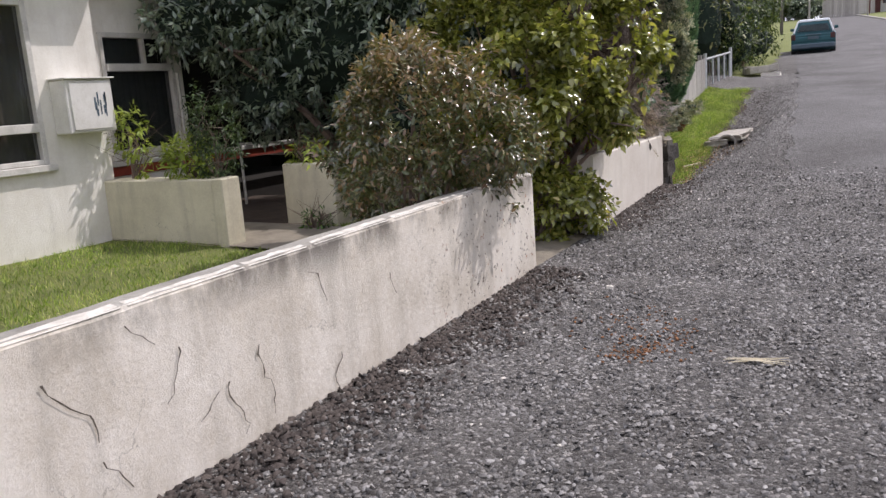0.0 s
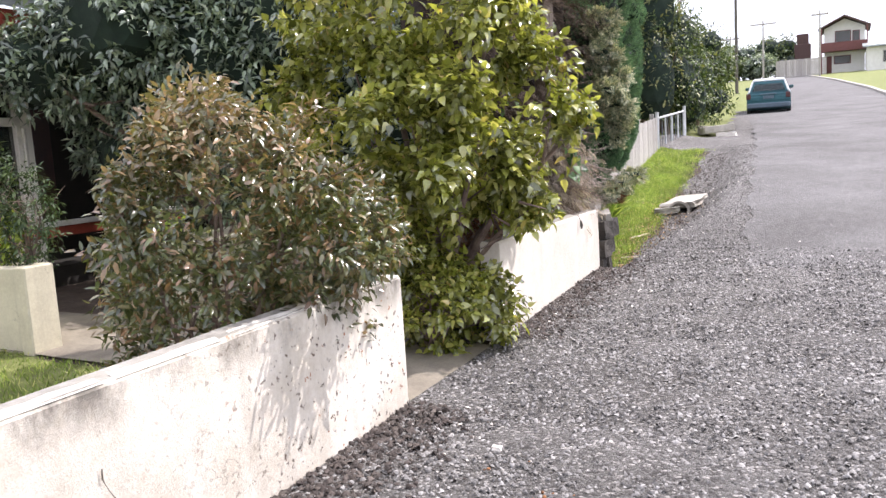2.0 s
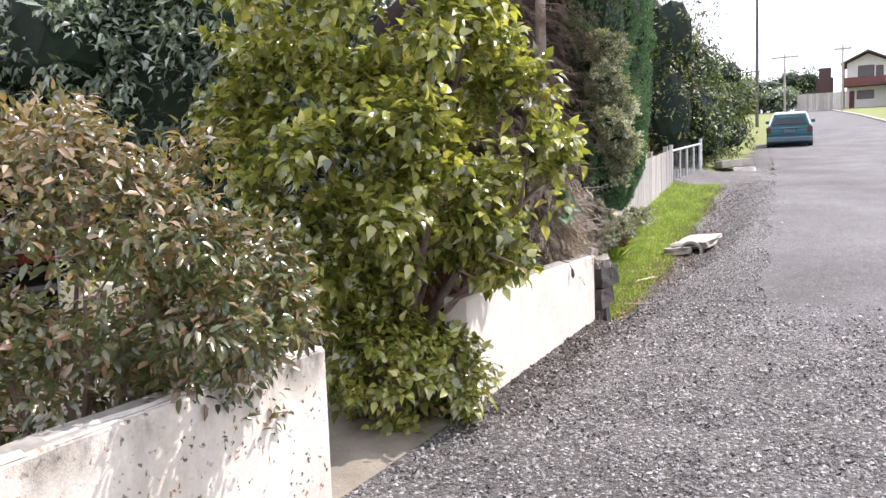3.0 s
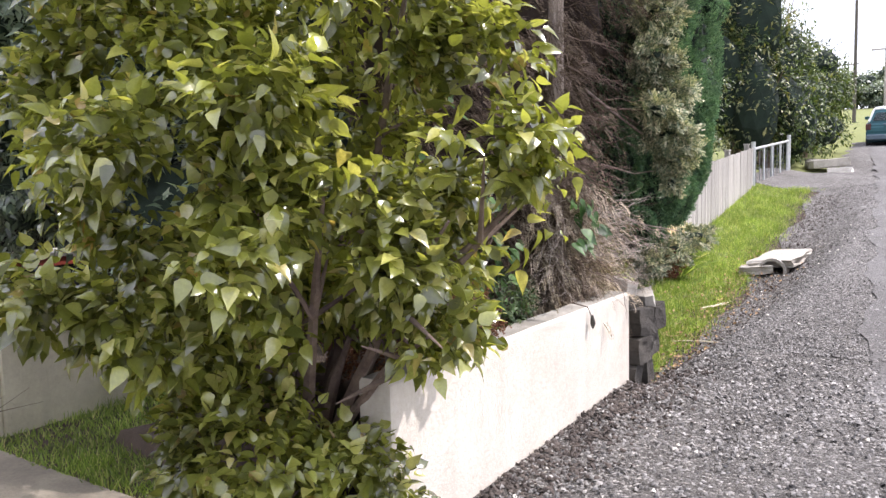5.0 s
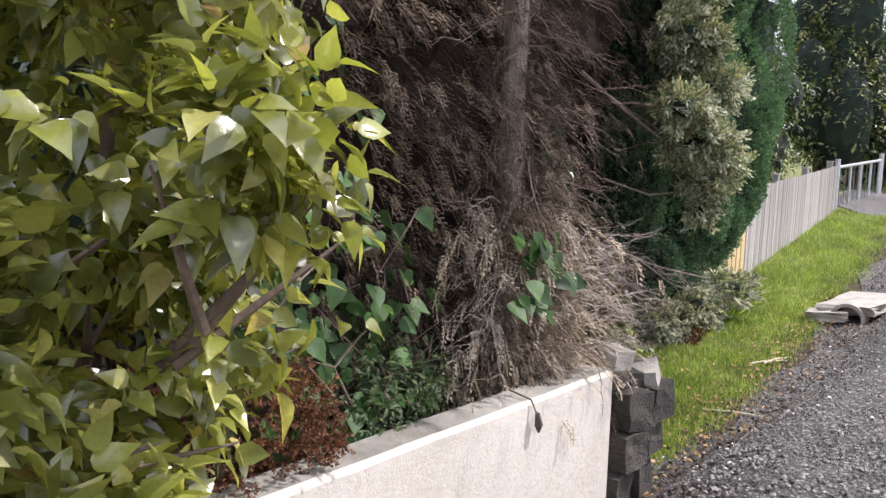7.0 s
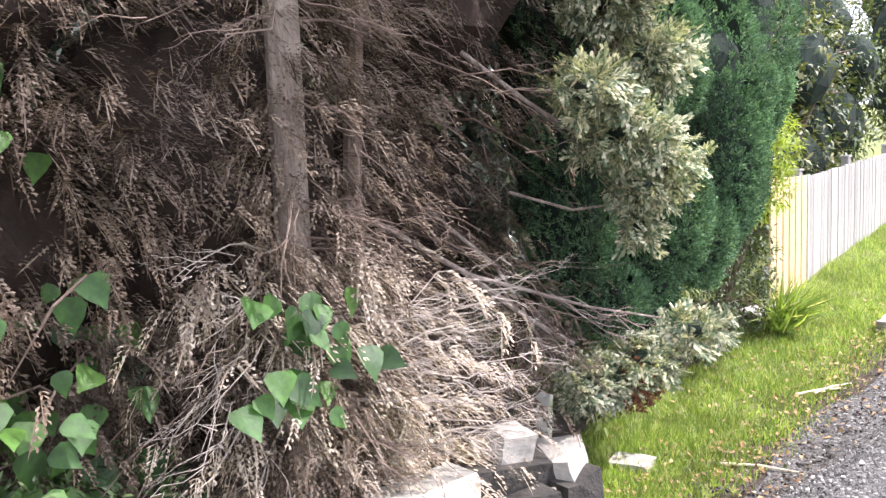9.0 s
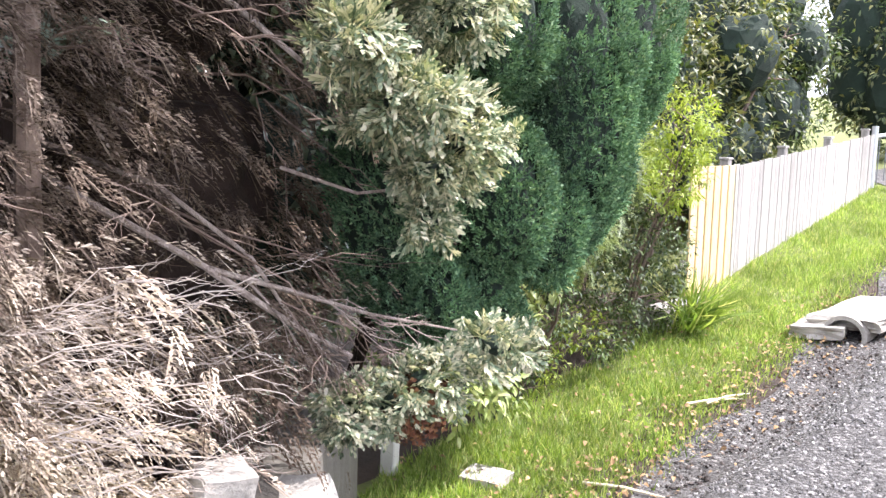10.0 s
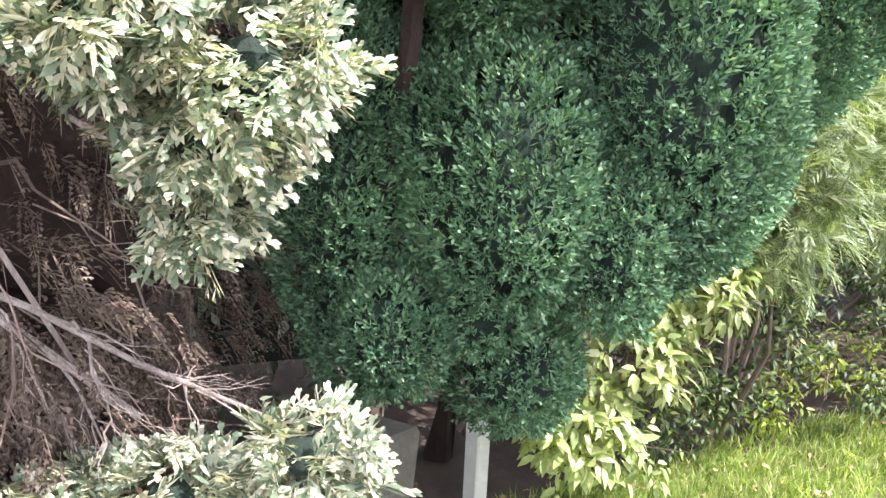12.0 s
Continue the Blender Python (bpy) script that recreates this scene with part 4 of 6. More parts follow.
# sunlit sprays standing out from the crown
tree_sprays = [((-2.26, 6.74, 1.58), (0.15, 0.14, 0.14)), ((-2.12, 7.08, 1.4), (0.16, 0.15, 0.09)), ((-2.16, 7.2, 1.0), (0.13, 0.16, 0.09)), ((-1.96, 7.48, 1.4), (0.13, 0.13, 0.16)), ((-1.94, 7.4, 1.66), (0.15, 0.13, 0.13)), ((-2.4, 6.58, 1.85), (0.18, 0.15, 0.13)), ((-2.1, 7.45, 2.02), (0.16, 0.15, 0.16)), ((-2.6, 6.45, 1.3), (0.15, 0.14, 0.09)), ((-2.9, 6.36, 1.68), (0.2, 0.14, 0.13)), ((-2.4, 6.85, 2.3), (0.2, 0.18, 0.16)), ((-3.3, 6.42, 1.2), (0.22, 0.18, 0.12))]
tree_lobes += tree_sprays
tree_lobes += bulges(tree_lobes[:10], 30, 0.1, 0.18, 22, 0.7, 1.15)
tree = bush("broadleaf_tree", "leafy tree with large glossy green leaves beside the wall", "tree", (-3.05, 7.35, 0.04), tree_lobes, 3400, 7, 0.17, 0.08, T_BROAD, (M_LEAF_BROAD,), 21, 0.045, 14, -0.04, 0.62, 0.12, bark=M_TWIG, freq=2.6)
low_lobes = [((-2.72, 6.8, 0.4), (0.33, 0.33, 0.34)), ((-2.45, 7.0, 0.35), (0.22, 0.25, 0.26)), ((-2.9, 6.9, 0.5), (0.3, 0.3, 0.35))]
bush("green_shrub", "low spreading green shrub in the wall opening", "shrub", (-2.85, 6.85, 0.04), low_lobes, 620, 6, 0.14, 0.07, T_BROAD, (M_LEAF_BROAD,), 25, 0.015, 8, -0.3, 0.6)

# grey-green tree by the porch
grey_lobes = [((-6.6, 9.0, 2.4), (1.7, 1.1, 1.2)), ((-5.6, 9.4, 3.0), (1.5, 1.2, 1.3)), ((-7.5, 8.4, 2.6), (0.9, 0.7, 0.7)), ((-5.0, 9.9, 2.0), (1.2, 1.1, 1.3)), ((-6.4, 9.6, 1.3), (1.3, 0.9, 0.8)), ((-7.7, 7.7, 2.55), (0.55, 0.5, 0.5)), ((-6.9, 8.5, 3.2), (1.1, 0.9, 0.8)), ((-5.6, 9.0, 1.2), (0.9, 0.7, 0.7)), ((-7.3, 8.6, 1.7), (0.7, 0.6, 0.7)), ((-7.0, 8.0, 2.9), (0.9, 0.6, 0.7))]
bush("grey_green_tree", "dense tree with narrow grey-green leaves by the porch", "tree", (-6.2, 9.5, 0.06), grey_lobes, 6000, 6, 0.22, 0.115, T_LEAFLET, (M_LEAF_GREY,), 31, 0.09, 12, -0.14, 0.45, core=(0.8, M_CROWNSHADE))

# planter shrubs
def shrublet(label, root, lobes, n, size, template, material, seed, per=6, reach=0.1, name="garden_shrub"):
    return bush(name, label, "shrub", root, lobes, n, per, reach, size, template, (material,), seed, 0.012, 8, -0.5, 0.8)


shrublet("small yellow-green shrub in the planter", (-6.35, 6.1, 0.7), [((-6.38, 6.1, 0.95), (0.24, 0.2, 0.24))], 110, 0.09, T_NARROW, M_LIME, 41)
shrublet("upright grey-green shrub in the planter", (-6.0, 6.12, 0.7), [((-5.98, 6.12, 1.0), (0.26, 0.2, 0.3)), ((-6.2, 6.15, 1.35), (0.1, 0.1, 0.35)), ((-5.85, 6.1, 1.2), (0.18, 0.16, 0.3)), ((-6.05, 6.12, 1.25), (0.14, 0.14, 0.3))], 330, 0.055, T_NARROW, M_SMALLGREEN, 42)
shrublet("spindly yellow-green shrub by the meter box", (-7.25, 6.1, 0.7), [((-7.2, 6.1, 1.25), (0.18, 0.16, 0.28)), ((-7.1, 6.1, 0.95), (0.15, 0.12, 0.2))], 50, 0.09, T_NARROW, M_LIME, 43)
shrublet("small pale-leaved plant in the planter", (-5.75, 7.3, 0.7), [((-5.75, 7.28, 0.86), (0.22, 0.18, 0.13))], 34, 0.1, T_NARROW, M_LIME, 44)
shrublet("weeds at the foot of the planter", (-5.5, 6.95, 0.06), [((-5.45, 6.95, 0.15), (0.18, 0.15, 0.12))], 30, 0.07, T_NARROW, M_LEAF_VINE, 45)

# ---- dead conifer ----
conifer = thing("dead_conifer", "browned dead conifer with drooping bleached fronds", "conifer", (-2.7, 9.32, 0.62))
part("trunk", tubed([(0.02, 0, -0.1), (0.0, 0, 0.4), (-0.01, 0.01, 0.9), (0, 0, 1.5), (0.02, -0.02, 2.4), (0, 0, 4.2)], [0.062, 0.056, 0.052, 0.048, 0.042, 0.02], 10, 0.08), M_BARK, conifer)
part("trunk", tubed([(-0.26, 0.4, -0.1), (-0.25, 0.41, 0.9), (-0.22, 0.43, 1.5), (-0.12, 0.5, 3.4)], [0.04, 0.035, 0.03, 0.012], 9, 0.1), M_TWIG, conifer, "thinner weathered second trunk")
rb = random.Random(12)


def branchlet(bm, a, way, length, r, sag, kids=4, depth=2):
    """A bare twig that sags and forks."""
    a, way = Vector(a), Vector(way).normalized()
    pts = [a + way * length * t + Vector((0, 0, -sag * length * t * t)) + Vector((rb.uniform(-1, 1), rb.uniform(-1, 1), rb.uniform(-1, 1))) * length * (0.07 if t else 0) for t in (0, 0.25, 0.5, 0.75, 1)]
    tube(bm, pts, [r, r * 0.8, r * 0.6, r * 0.35, r * 0.12], 4)
    if depth:
        for _ in range(kids):
            t = rb.uniform(0.25, 0.9)
            p = pts[0].lerp(pts[-1], t) + Vector((0, 0, sag * length * t * (1 - t)))
            w = (way + Vector((rb.uniform(-1, 1), rb.uniform(-1, 1), rb.uniform(-0.7, 0.5))) * 0.8)
            branchlet(bm, p, w, length * rb.uniform(0.3, 0.55), r * 0.45, sag * 0.6, 3, depth - 1)


def spray(a, way, length, sag=0.25, r=0.008, parent=conifer, material=M_TWIG, kids=4, name="branch"):
    bm = bmesh.new()
    o = parent.location
    branchlet(bm, Vector(a) - o, way, length, r, sag, kids)
    return part(name, bm, material, parent)


for i in range(38):
    z = rb.uniform(0.95, 3.0)
    ang = rb.uniform(-1.7, 1.7)
    t2 = i % 3 == 0
    spray((-2.9 if t2 else -2.68, 9.8 if t2 else 9.33, z), (math.cos(ang), math.sin(ang), rb.uniform(-0.25, 0.2)), rb.uniform(0.25, 0.5), 0.3, 0.005, kids=5)
for y, z in ((9.9, 1.2), (10.2, 1.6), (10.4, 1.9), (10.3, 1.35), (10.1, 2.2), (9.7, 0.95), (10.0, 0.95), (10.3, 1.0)):
    spray((-3.45, y - 0.2, z + 0.05), (0.75, rb.uniform(0.2, 0.9), rb.uniform(-0.3, 0.05)), rb.uniform(0.8, 1.1), 0.25, 0.008)
for i in range(30):
    spray((-2.75 + rb.uniform(0, 0.14), 9.35 + rb.uniform(0, 0.2) + (0.35 if i > 19 else 0), rb.uniform(0.8, 1.3)), (rb.uniform(0.1, 0.7), rb.uniform(0.6, 1.0), rb.uniform(-0.45, 0.0)), rb.uniform(0.3, 0.55), -0.3, 0.0042, kids=6, material=M_PALETWIG)
for i in range(8):
    spray((-2.68, 9.25, rb.uniform(0.9, 1.5)), (rb.uniform(0.1, 0.5), rb.uniform(-1.0, -0.5), rb.uniform(-0.3, 0.2)), rb.uniform(0.3, 0.55), 0.25, 0.004, kids=5, material=M_PALETWIG)

# brown foliage
# the last lobe is an unseen overhang, added to shade the trunk
dead_lobes = [((-3.2, 9.3, 1.75), (0.55, 0.7, 0.8)), ((-3.4, 9.5, 2.8), (0.8, 1.0, 0.9)), ((-3.65, 10.4, 1.5), (0.45, 0.8, 0.8)), ((-3.35, 8.7, 1.5), (0.5, 0.5, 0.7)), ((-3.4, 10.4, 2.6), (0.75, 0.75, 0.9)), ((-3.4, 8.6, 2.4), (0.7, 0.6, 0.8)), ((-3.8, 9.9, 0.8), (0.35, 1.0, 0.5)), ((-3.3, 9.4, 3.9), (0.9, 1.0, 0.9)), ((-3.2, 10.5, 3.7), (0.8, 0.8, 1.0)), ((-2.15, 10.6, 4.0), (1.0, 0.9, 0.6))]
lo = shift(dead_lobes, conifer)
# dark brown core: the hollow's shade is painted, and it blocks light
lumpy(lo, 0.66, M_SHADEBARK, "shade_core", conifer, 3, 0.3)


def tails(name, starts, ways, length, per, sag, size, material, seed, label=""):
    """Fluffy dead tails along drooping branches that sweep out together."""
    r = np.random.default_rng(seed)
    n = len(starts)
    ways = unit(np.array(ways, float))
    ls = r.uniform(length[0], length[1], n)
    t = np.tile(np.linspace(0.12, 1.0, per), n)[:, None] + r.uniform(-0.05, 0.05, (n * per, 1))
    w, l = np.repeat(ways, per, 0), np.repeat(ls, per)[:, None]
    down = np.array((0, 0, -1.0))
    pos = np.repeat(np.array(starts, float), per, 0) + w * l * t + down * sag * l * t * t + r.normal(scale=0.012, size=(n * per, 3))
    side = unit(np.cross(w, (0, 0, 1.0))) * np.where(np.arange(n * per) % 2, 1.0, -1.0)[:, None]
    way = unit(w + down * 2 * sag * t * 0.8 + side * r.uniform(0.1, 0.75, (n * per, 1)) * (1.15 - t) + r.normal(scale=0.16, size=pos.shape))
    s = r.uniform(size[0], size[1], n * per) * (1.2 - 0.45 * t[:, 0])
    foliage(name, T_TAIL, pos, way, unit(r.normal(scale=0.25, size=pos.shape) + (0, 0, 1.0)), s, material, conifer, label)


p, out = shell(lo + [((-3.1 + 2.7, 10.3 - 9.32, 1.05 - 0.62), (0.35, 0.4, 0.4))], 1700, 0.55, 51, 3.0, -0.35)
seen = (out[:, 0] > -0.25) & ((p[:, 2] < 2.4) | (np.arange(len(p)) % 3 == 0))
p, out = p[seen], out[seen]
tails("crown", p - out * 0.15, (out * 0.6 + np.array((0.45, 0.3, 0.0)) + RNG.normal(scale=0.35, size=p.shape)) * (1, 1, 0.35), (0.25, 0.5), 7, 0.22, (0.08, 0.13), M_DEAD, 54)
# lower fronds in flat tiers behind the trunk
p, out = shell([lo[0], lo[2], lo[3], lo[6], ((-0.55, 0.1, 1.3), (0.5, 0.9, 0.7))], 900, 0.4, 52, 3.0, -0.45)
p, out = p[out[:, 0] > -0.1], out[out[:, 0] > -0.1]
tails("tiered_foliage", p - out * 0.1, (out * 0.5 + np.array((0.5, 0.2, 0.0)) + RNG.normal(scale=0.4, size=p.shape)) * (1, 1, 0.25), (0.2, 0.42), 7, 0.2, (0.07, 0.12), M_DEADMID, 53)
# grey fronds hanging round the trunk
n = 160
hg = np.random.default_rng(57)
ang = hg.uniform(-2.0, 2.0, n)
starts = np.stack([0.05 * np.cos(ang), 0.05 * np.sin(ang), 0.2 + 1.7 * hg.random(n) ** 1.3], 1)
ways = np.stack([np.cos(ang) * 0.6, np.sin(ang), hg.uniform(-0.2, 0.2, n)], 1)
tails("hanging_fronds", starts, ways, (0.1, 0.28), 6, 0.6, (0.06, 0.11), M_DEADMID, 58, "grey fronds hanging round the trunk")
# bleached fronds sweeping over the wall's top
n = 190
sk = np.random.default_rng(55)
far = sk.random(n) < 0.35
starts = np.stack([sk.uniform(-0.12, 0.06, n), sk.uniform(-0.3, 0.2, n) + np.where(far, 0.32, 0.0), 0.12 + 0.8 * sk.random(n) ** 1.4 - np.where(far, 0.1, 0.0)], 1)
ways = np.stack([sk.uniform(0.15, 0.75, n), np.where(sk.random(n) < 0.25, -0.6, 0.75) + sk.normal(0, 0.25, n), sk.uniform(-0.25, 0.25, n)], 1)
starts[:, 2] = np.maximum(starts[:, 2], 0.14)
tails("bleached_skirt", starts, ways, (0.22, 0.44), 8, 0.3, (0.07, 0.125), M_DEADPALE, 56, "bleached grey dead fronds")

# ---- pale dusty conifer on a leaning stem ----
pale = thing("pale_conifer", "pale dusty grey-green conifer sprays on bare branches", "conifer", (-3.75, 10.45, 0.2))
po = pale.location
bm = bmesh.new()
tube(bm, [Vector(q) - po for q in ((-3.75, 10.45, 0.1), (-3.7, 10.45, 1.2), (-3.5, 10.5, 2.0), (-3.1, 10.5, 3.2))], [0.05, 0.045, 0.035, 0.02], 8, 0.1)
part("trunk", bm, M_SHADEBARK, pale)
for pts, r in (([(-3.5, 9.6, 1.8), (-2.98, 9.95, 1.48), (-2.85, 10.2, 1.3), (-2.74, 10.42, 1.22), (-2.6, 10.62, 1.14), (-2.42, 10.85, 1.08)], 0.013), ([(-2.85, 10.2, 1.3), (-2.77, 10.45, 1.1), (-2.68, 10.62, 0.98)], 0.011), ([(-2.95, 10.3, 2.15), (-2.75, 10.45, 1.95), (-2.6, 10.6, 1.8), (-2.45, 10.75, 1.7)], 0.009), ([(-2.9, 10.5, 1.6), (-2.7, 10.66, 1.52), (-2.5, 10.85, 1.55)], 0.006), ([(-3.5, 9.9, 1.7), (-2.95, 10.1, 1.55), (-2.85, 10.35, 1.32), (-2.78, 10.5, 1.05)], 0.009)):
    part("branch", tubed([Vector(q) - po for q in pts], [r * (1.1 - 0.17 * i) for i in range(len(pts))], 7, 0.1), M_BARK, pale)
for a, w, l in (((-2.74, 10.42, 1.22), (0.5, 0.8, -0.2), 0.35), ((-2.6, 10.62, 1.14), (0.4, 0.9, -0.3), 0.28), ((-2.8, 10.3, 1.26), (0.3, 0.6, -0.7), 0.35), ((-2.77, 10.45, 1.1), (0.5, 0.5, -0.6), 0.3), ((-2.7, 10.5, 1.2), (0.7, 0.3, -0.3), 0.28)):
    spray(a, w, l, 0.2, 0.005, pale, M_BARK, 6)
pale_lobes = [((-2.42, 10.6, 1.8), (0.17, 0.15, 0.12)), ((-2.44, 10.42, 1.96), (0.15, 0.13, 0.1)), ((-2.42, 10.84, 1.72), (0.16, 0.16, 0.15)), ((-2.44, 10.74, 1.45), (0.08, 0.08, 0.08)), ((-2.44, 10.76, 1.6), (0.13, 0.13, 0.1)), ((-2.48, 10.88, 2.1), (0.18, 0.17, 0.14)), ((-2.55, 10.7, 2.35), (0.18, 0.18, 0.15)), ((-2.6, 10.9, 2.7), (0.2, 0.2, 0.16)), ((-2.31, 10.92, 1.04), (0.13, 0.13, 0.08)), ((-2.4, 10.68, 0.95), (0.12, 0.12, 0.08)), ((-2.46, 10.6, 0.88), (0.1, 0.1, 0.08)), ((-2.54, 10.5, 0.86), (0.11, 0.11, 0.09))]
pads = pale_lobes + bulges(pale_lobes, 130, 0.025, 0.05, 63, 0.6, 1.1)
p, out = shell(shift(pads, pale), 2300, 0.35, 61)
lumpy(shift(pale_lobes, pale), 0.4, M_CROWNSHADE, "shade_core", pale, 6, 0.25, 2)
way = unit(out * 0.8 + RNG.normal(scale=0.35, size=p.shape) + (0.25, 0, -0.15))
foliage("crown", T_SPRUCE, p - way * 0.04, way, unit(out * 0.35 + RNG.normal(scale=0.35, size=p.shape) + (0.2, 0, 0.9)), RNG.uniform(0.06, 0.11, len(p)), M_PALECON, pale)
p, out = shell(shift([((-2.45, 10.68, 0.86), (0.07, 0.08, 0.07))], pale), 90, 0.8, 62)
foliage("rusty_spray", T_PUFF, p, unit(out + (0, 0, -0.5)), out + (0, 0, 0.3), RNG.uniform(0.05, 0.08, len(p)), M_HEATH, pale, "dead rust-brown spray")

# ---- dark green cypress ----
cyp_lobes = [((-2.84, 11.5, 1.45), (0.26, 0.23, 0.34)), ((-2.9, 11.92, 1.9), (0.4, 0.32, 0.8)), ((-3.05, 12.4, 2.5), (0.5, 0.45, 0.95)), ((-2.86, 11.45, 2.17), (0.29, 0.25, 0.36)), ((-2.95, 11.55, 3.05), (0.45, 0.4, 0.75)), ((-3.05, 12.1, 3.4), (0.6, 0.5, 1.2)), ((-2.92, 11.27, 1.06), (0.15, 0.13, 0.16)), ((-2.97, 11.61, 0.89), (0.19, 0.18, 0.17)), ((-3.08, 11.1, 1.5), (0.24, 0.16, 0.5)), ((-2.78, 11.76, 1.33), (0.2, 0.17, 0.25)), ((-2.75, 12.05, 1.62), (0.2, 0.18, 0.34)), ((-3.0, 11.1, 2.5), (0.3, 0.24, 0.55))]
cyp = thing("cypress", "dense dark green cypress with upswept plumes", "conifer", (-3.05, 11.8, -0.1))
part("trunk", tubed([(-1.4, 0.1, -0.1), (-0.9, 0.05, 0.9), (-0.2, 0, 2.4)], [0.08, 0.07, 0.04], 9, 0.1), M_SHADEBARK, cyp)
lo = shift(cyp_lobes, cyp)
part("trunk", tubed([(0.0, -0.62, 1.22), (0.1, -0.6, 1.35), (0.22, -0.55, 1.9), (0.2, -0.52, 2.7)], [0.03, 0.028, 0.024, 0.02], 9, 0.15), M_SHADEBARK, cyp, "bare brown stem between the plumes")
mid = [q for q in bulges(lo, 70, 0.07, 0.13, 72, 1.5, 0.75) if q[0][0] > -0.35 and q[0][2] - q[1][2] > 0.88]
lumpy(lo + mid + [((-0.35, -0.3, 2.6), (0.35, 0.55, 1.6))], 0.82, M_CROWNSHADE, "shade_core", cyp, 5, 0.1, 2)
every = lo + mid
ec, es = np.array([q[0] for q in every]), np.array([q[1] for q in every])
got = []
for seed in (71, 73, 75):
    p, out = shell(every, 33000, 0.07, seed)
    front = (out[:, 0] > -0.4) & (p[:, 0] > -0.5) & (p[:, 2] < 3.6)
    p, out = p[front], out[front]
    bare = (np.linalg.norm((p[:, None] - ec) / es, axis=2) > 0.93).all(axis=1)
    bare &= (p[:, 2] < 2.2) | (np.arange(len(p)) % 3 == 0)
    got.append((p[bare], out[bare]))
p, out = np.concatenate([q[0] for q in got]), np.concatenate([q[1] for q in got])
way = unit(out * 0.8 + RNG.normal(scale=0.3, size=p.shape) + (0, 0, 0.75))
foliage("crown", T_SPRIG, p, way, unit(out + RNG.normal(scale=0.5, size=p.shape)), RNG.uniform(0.035, 0.065, len(p)), M_CONIFER, cyp)

# ---- small plants of the bed ----
bush("heath_bush", "small rust-brown dried heath bush on the bed", "shrub", (-2.8, 7.95, 0.6), [((-2.72, 7.95, 0.85), (0.3, 0.3, 0.22)), ((-2.85, 7.7, 0.82), (0.22, 0.2, 0.2))], 700, 3, 0.06, 0.05, T_PUFF, (M_HEATH,), 81, 0.01, 8, -0.5, 0.8)
bush("dark_small_shrub", "small round dark green shrub behind the wall", "shrub", (-2.75, 8.55, 0.62), [((-2.72, 8.55, 0.84), (0.2, 0.24, 0.2)), ((-2.8, 8.8, 0.82), (0.18, 0.2, 0.18))], 420, 5, 0.05, 0.035, T_NARROW, (M_SMALLGREEN,), 82, 0.01, 8, -0.5, 0.8)
vine = thing("climbing_vine", "green heart-leaved vine scrambling through the dead branches", "vine", (-2.85, 8.75, 0.6))
vo = np.array(vine.location)
vr = np.random.default_rng(83)
n = 290
vp = np.stack([vr.uniform(-3.05, -2.62, n), vr.normal(8.42, 0.24, n), 0.62 + np.abs(vr.normal(0, 0.5, n))], 1)
vp[:26] = np.stack([vr.uniform(-2.52, -2.4, 26), vr.normal(9.17, 0.09, 26), vr.normal(1.24, 0.12, 26)], 1)
vway = unit(np.stack([vr.uniform(0.1, 0.9, n), vr.uniform(-0.7, 0.7, n), vr.uniform(-1.0, -0.1, n)], 1))
vup = unit(np.stack([np.full(n, 0.9), vr.uniform(-0.5, 0.3, n), vr.uniform(0.2, 0.9, n)], 1))
vs_ = vr.uniform(0.055, 0.112, n)
leaf_me = mesh_np("leaf", T_HEART[0], T_HEART[1], True)
leaf_me.materials.append(M_LEAF_VINE)


def single_leaves(parent, me, pos, way, up, size):
    """Leaves that can be told apart, each an object of its own on one mesh."""
    x, y, z = frames_of(way, up)
    for i in range(len(pos)):
        ob = new("leaf", me)
        ob.parent = parent
        m = Matrix(((x[i, 0], y[i, 0], z[i, 0], pos[i, 0]), (x[i, 1], y[i, 1], z[i, 1], pos[i, 1]), (x[i, 2], y[i, 2], z[i, 2], pos[i, 2]), (0, 0, 0, 1)))
        ob.matrix_basis = m @ Matrix.Diagonal((size[i], size[i], size[i], 1))


single_leaves(vine, leaf_me, vp - vo, vway, vup, vs_)
bm = bmesh.new()
for i in range(26):
    a = Vector(vp[30 + i * 5] - vo)
    e = a + (Vector(vp[30 + i * 5 + 2] - vo) - a).normalized() * 0.3
    tube(bm, [a, a.lerp(e, 0.5) + Vector((0.05, 0, 0.06)), e], [0.004, 0.004, 0.002], 5)
part("stem", bm, M_TWIG, vine)

# the tree's nearest large leaves
tr = np.random.default_rng(84)
p, out = shell(shift(tree_sprays[:10], tree), 74, 0.5, 85)
pos, way, up = twigged(p, unit(out + (0.4, 0, 0.2)), 4, 0.16, 86, 0.2)
up = unit(up + (0.5, 0.3, 0.6))
big_me = mesh_np("leaf", T_BROAD_NEAR[0], T_BROAD_NEAR[1], True)
big_me.materials.append(M_LEAF_BROAD)
single_leaves(tree, big_me, pos, way, up, tr.uniform(0.06, 0.095, len(pos)))

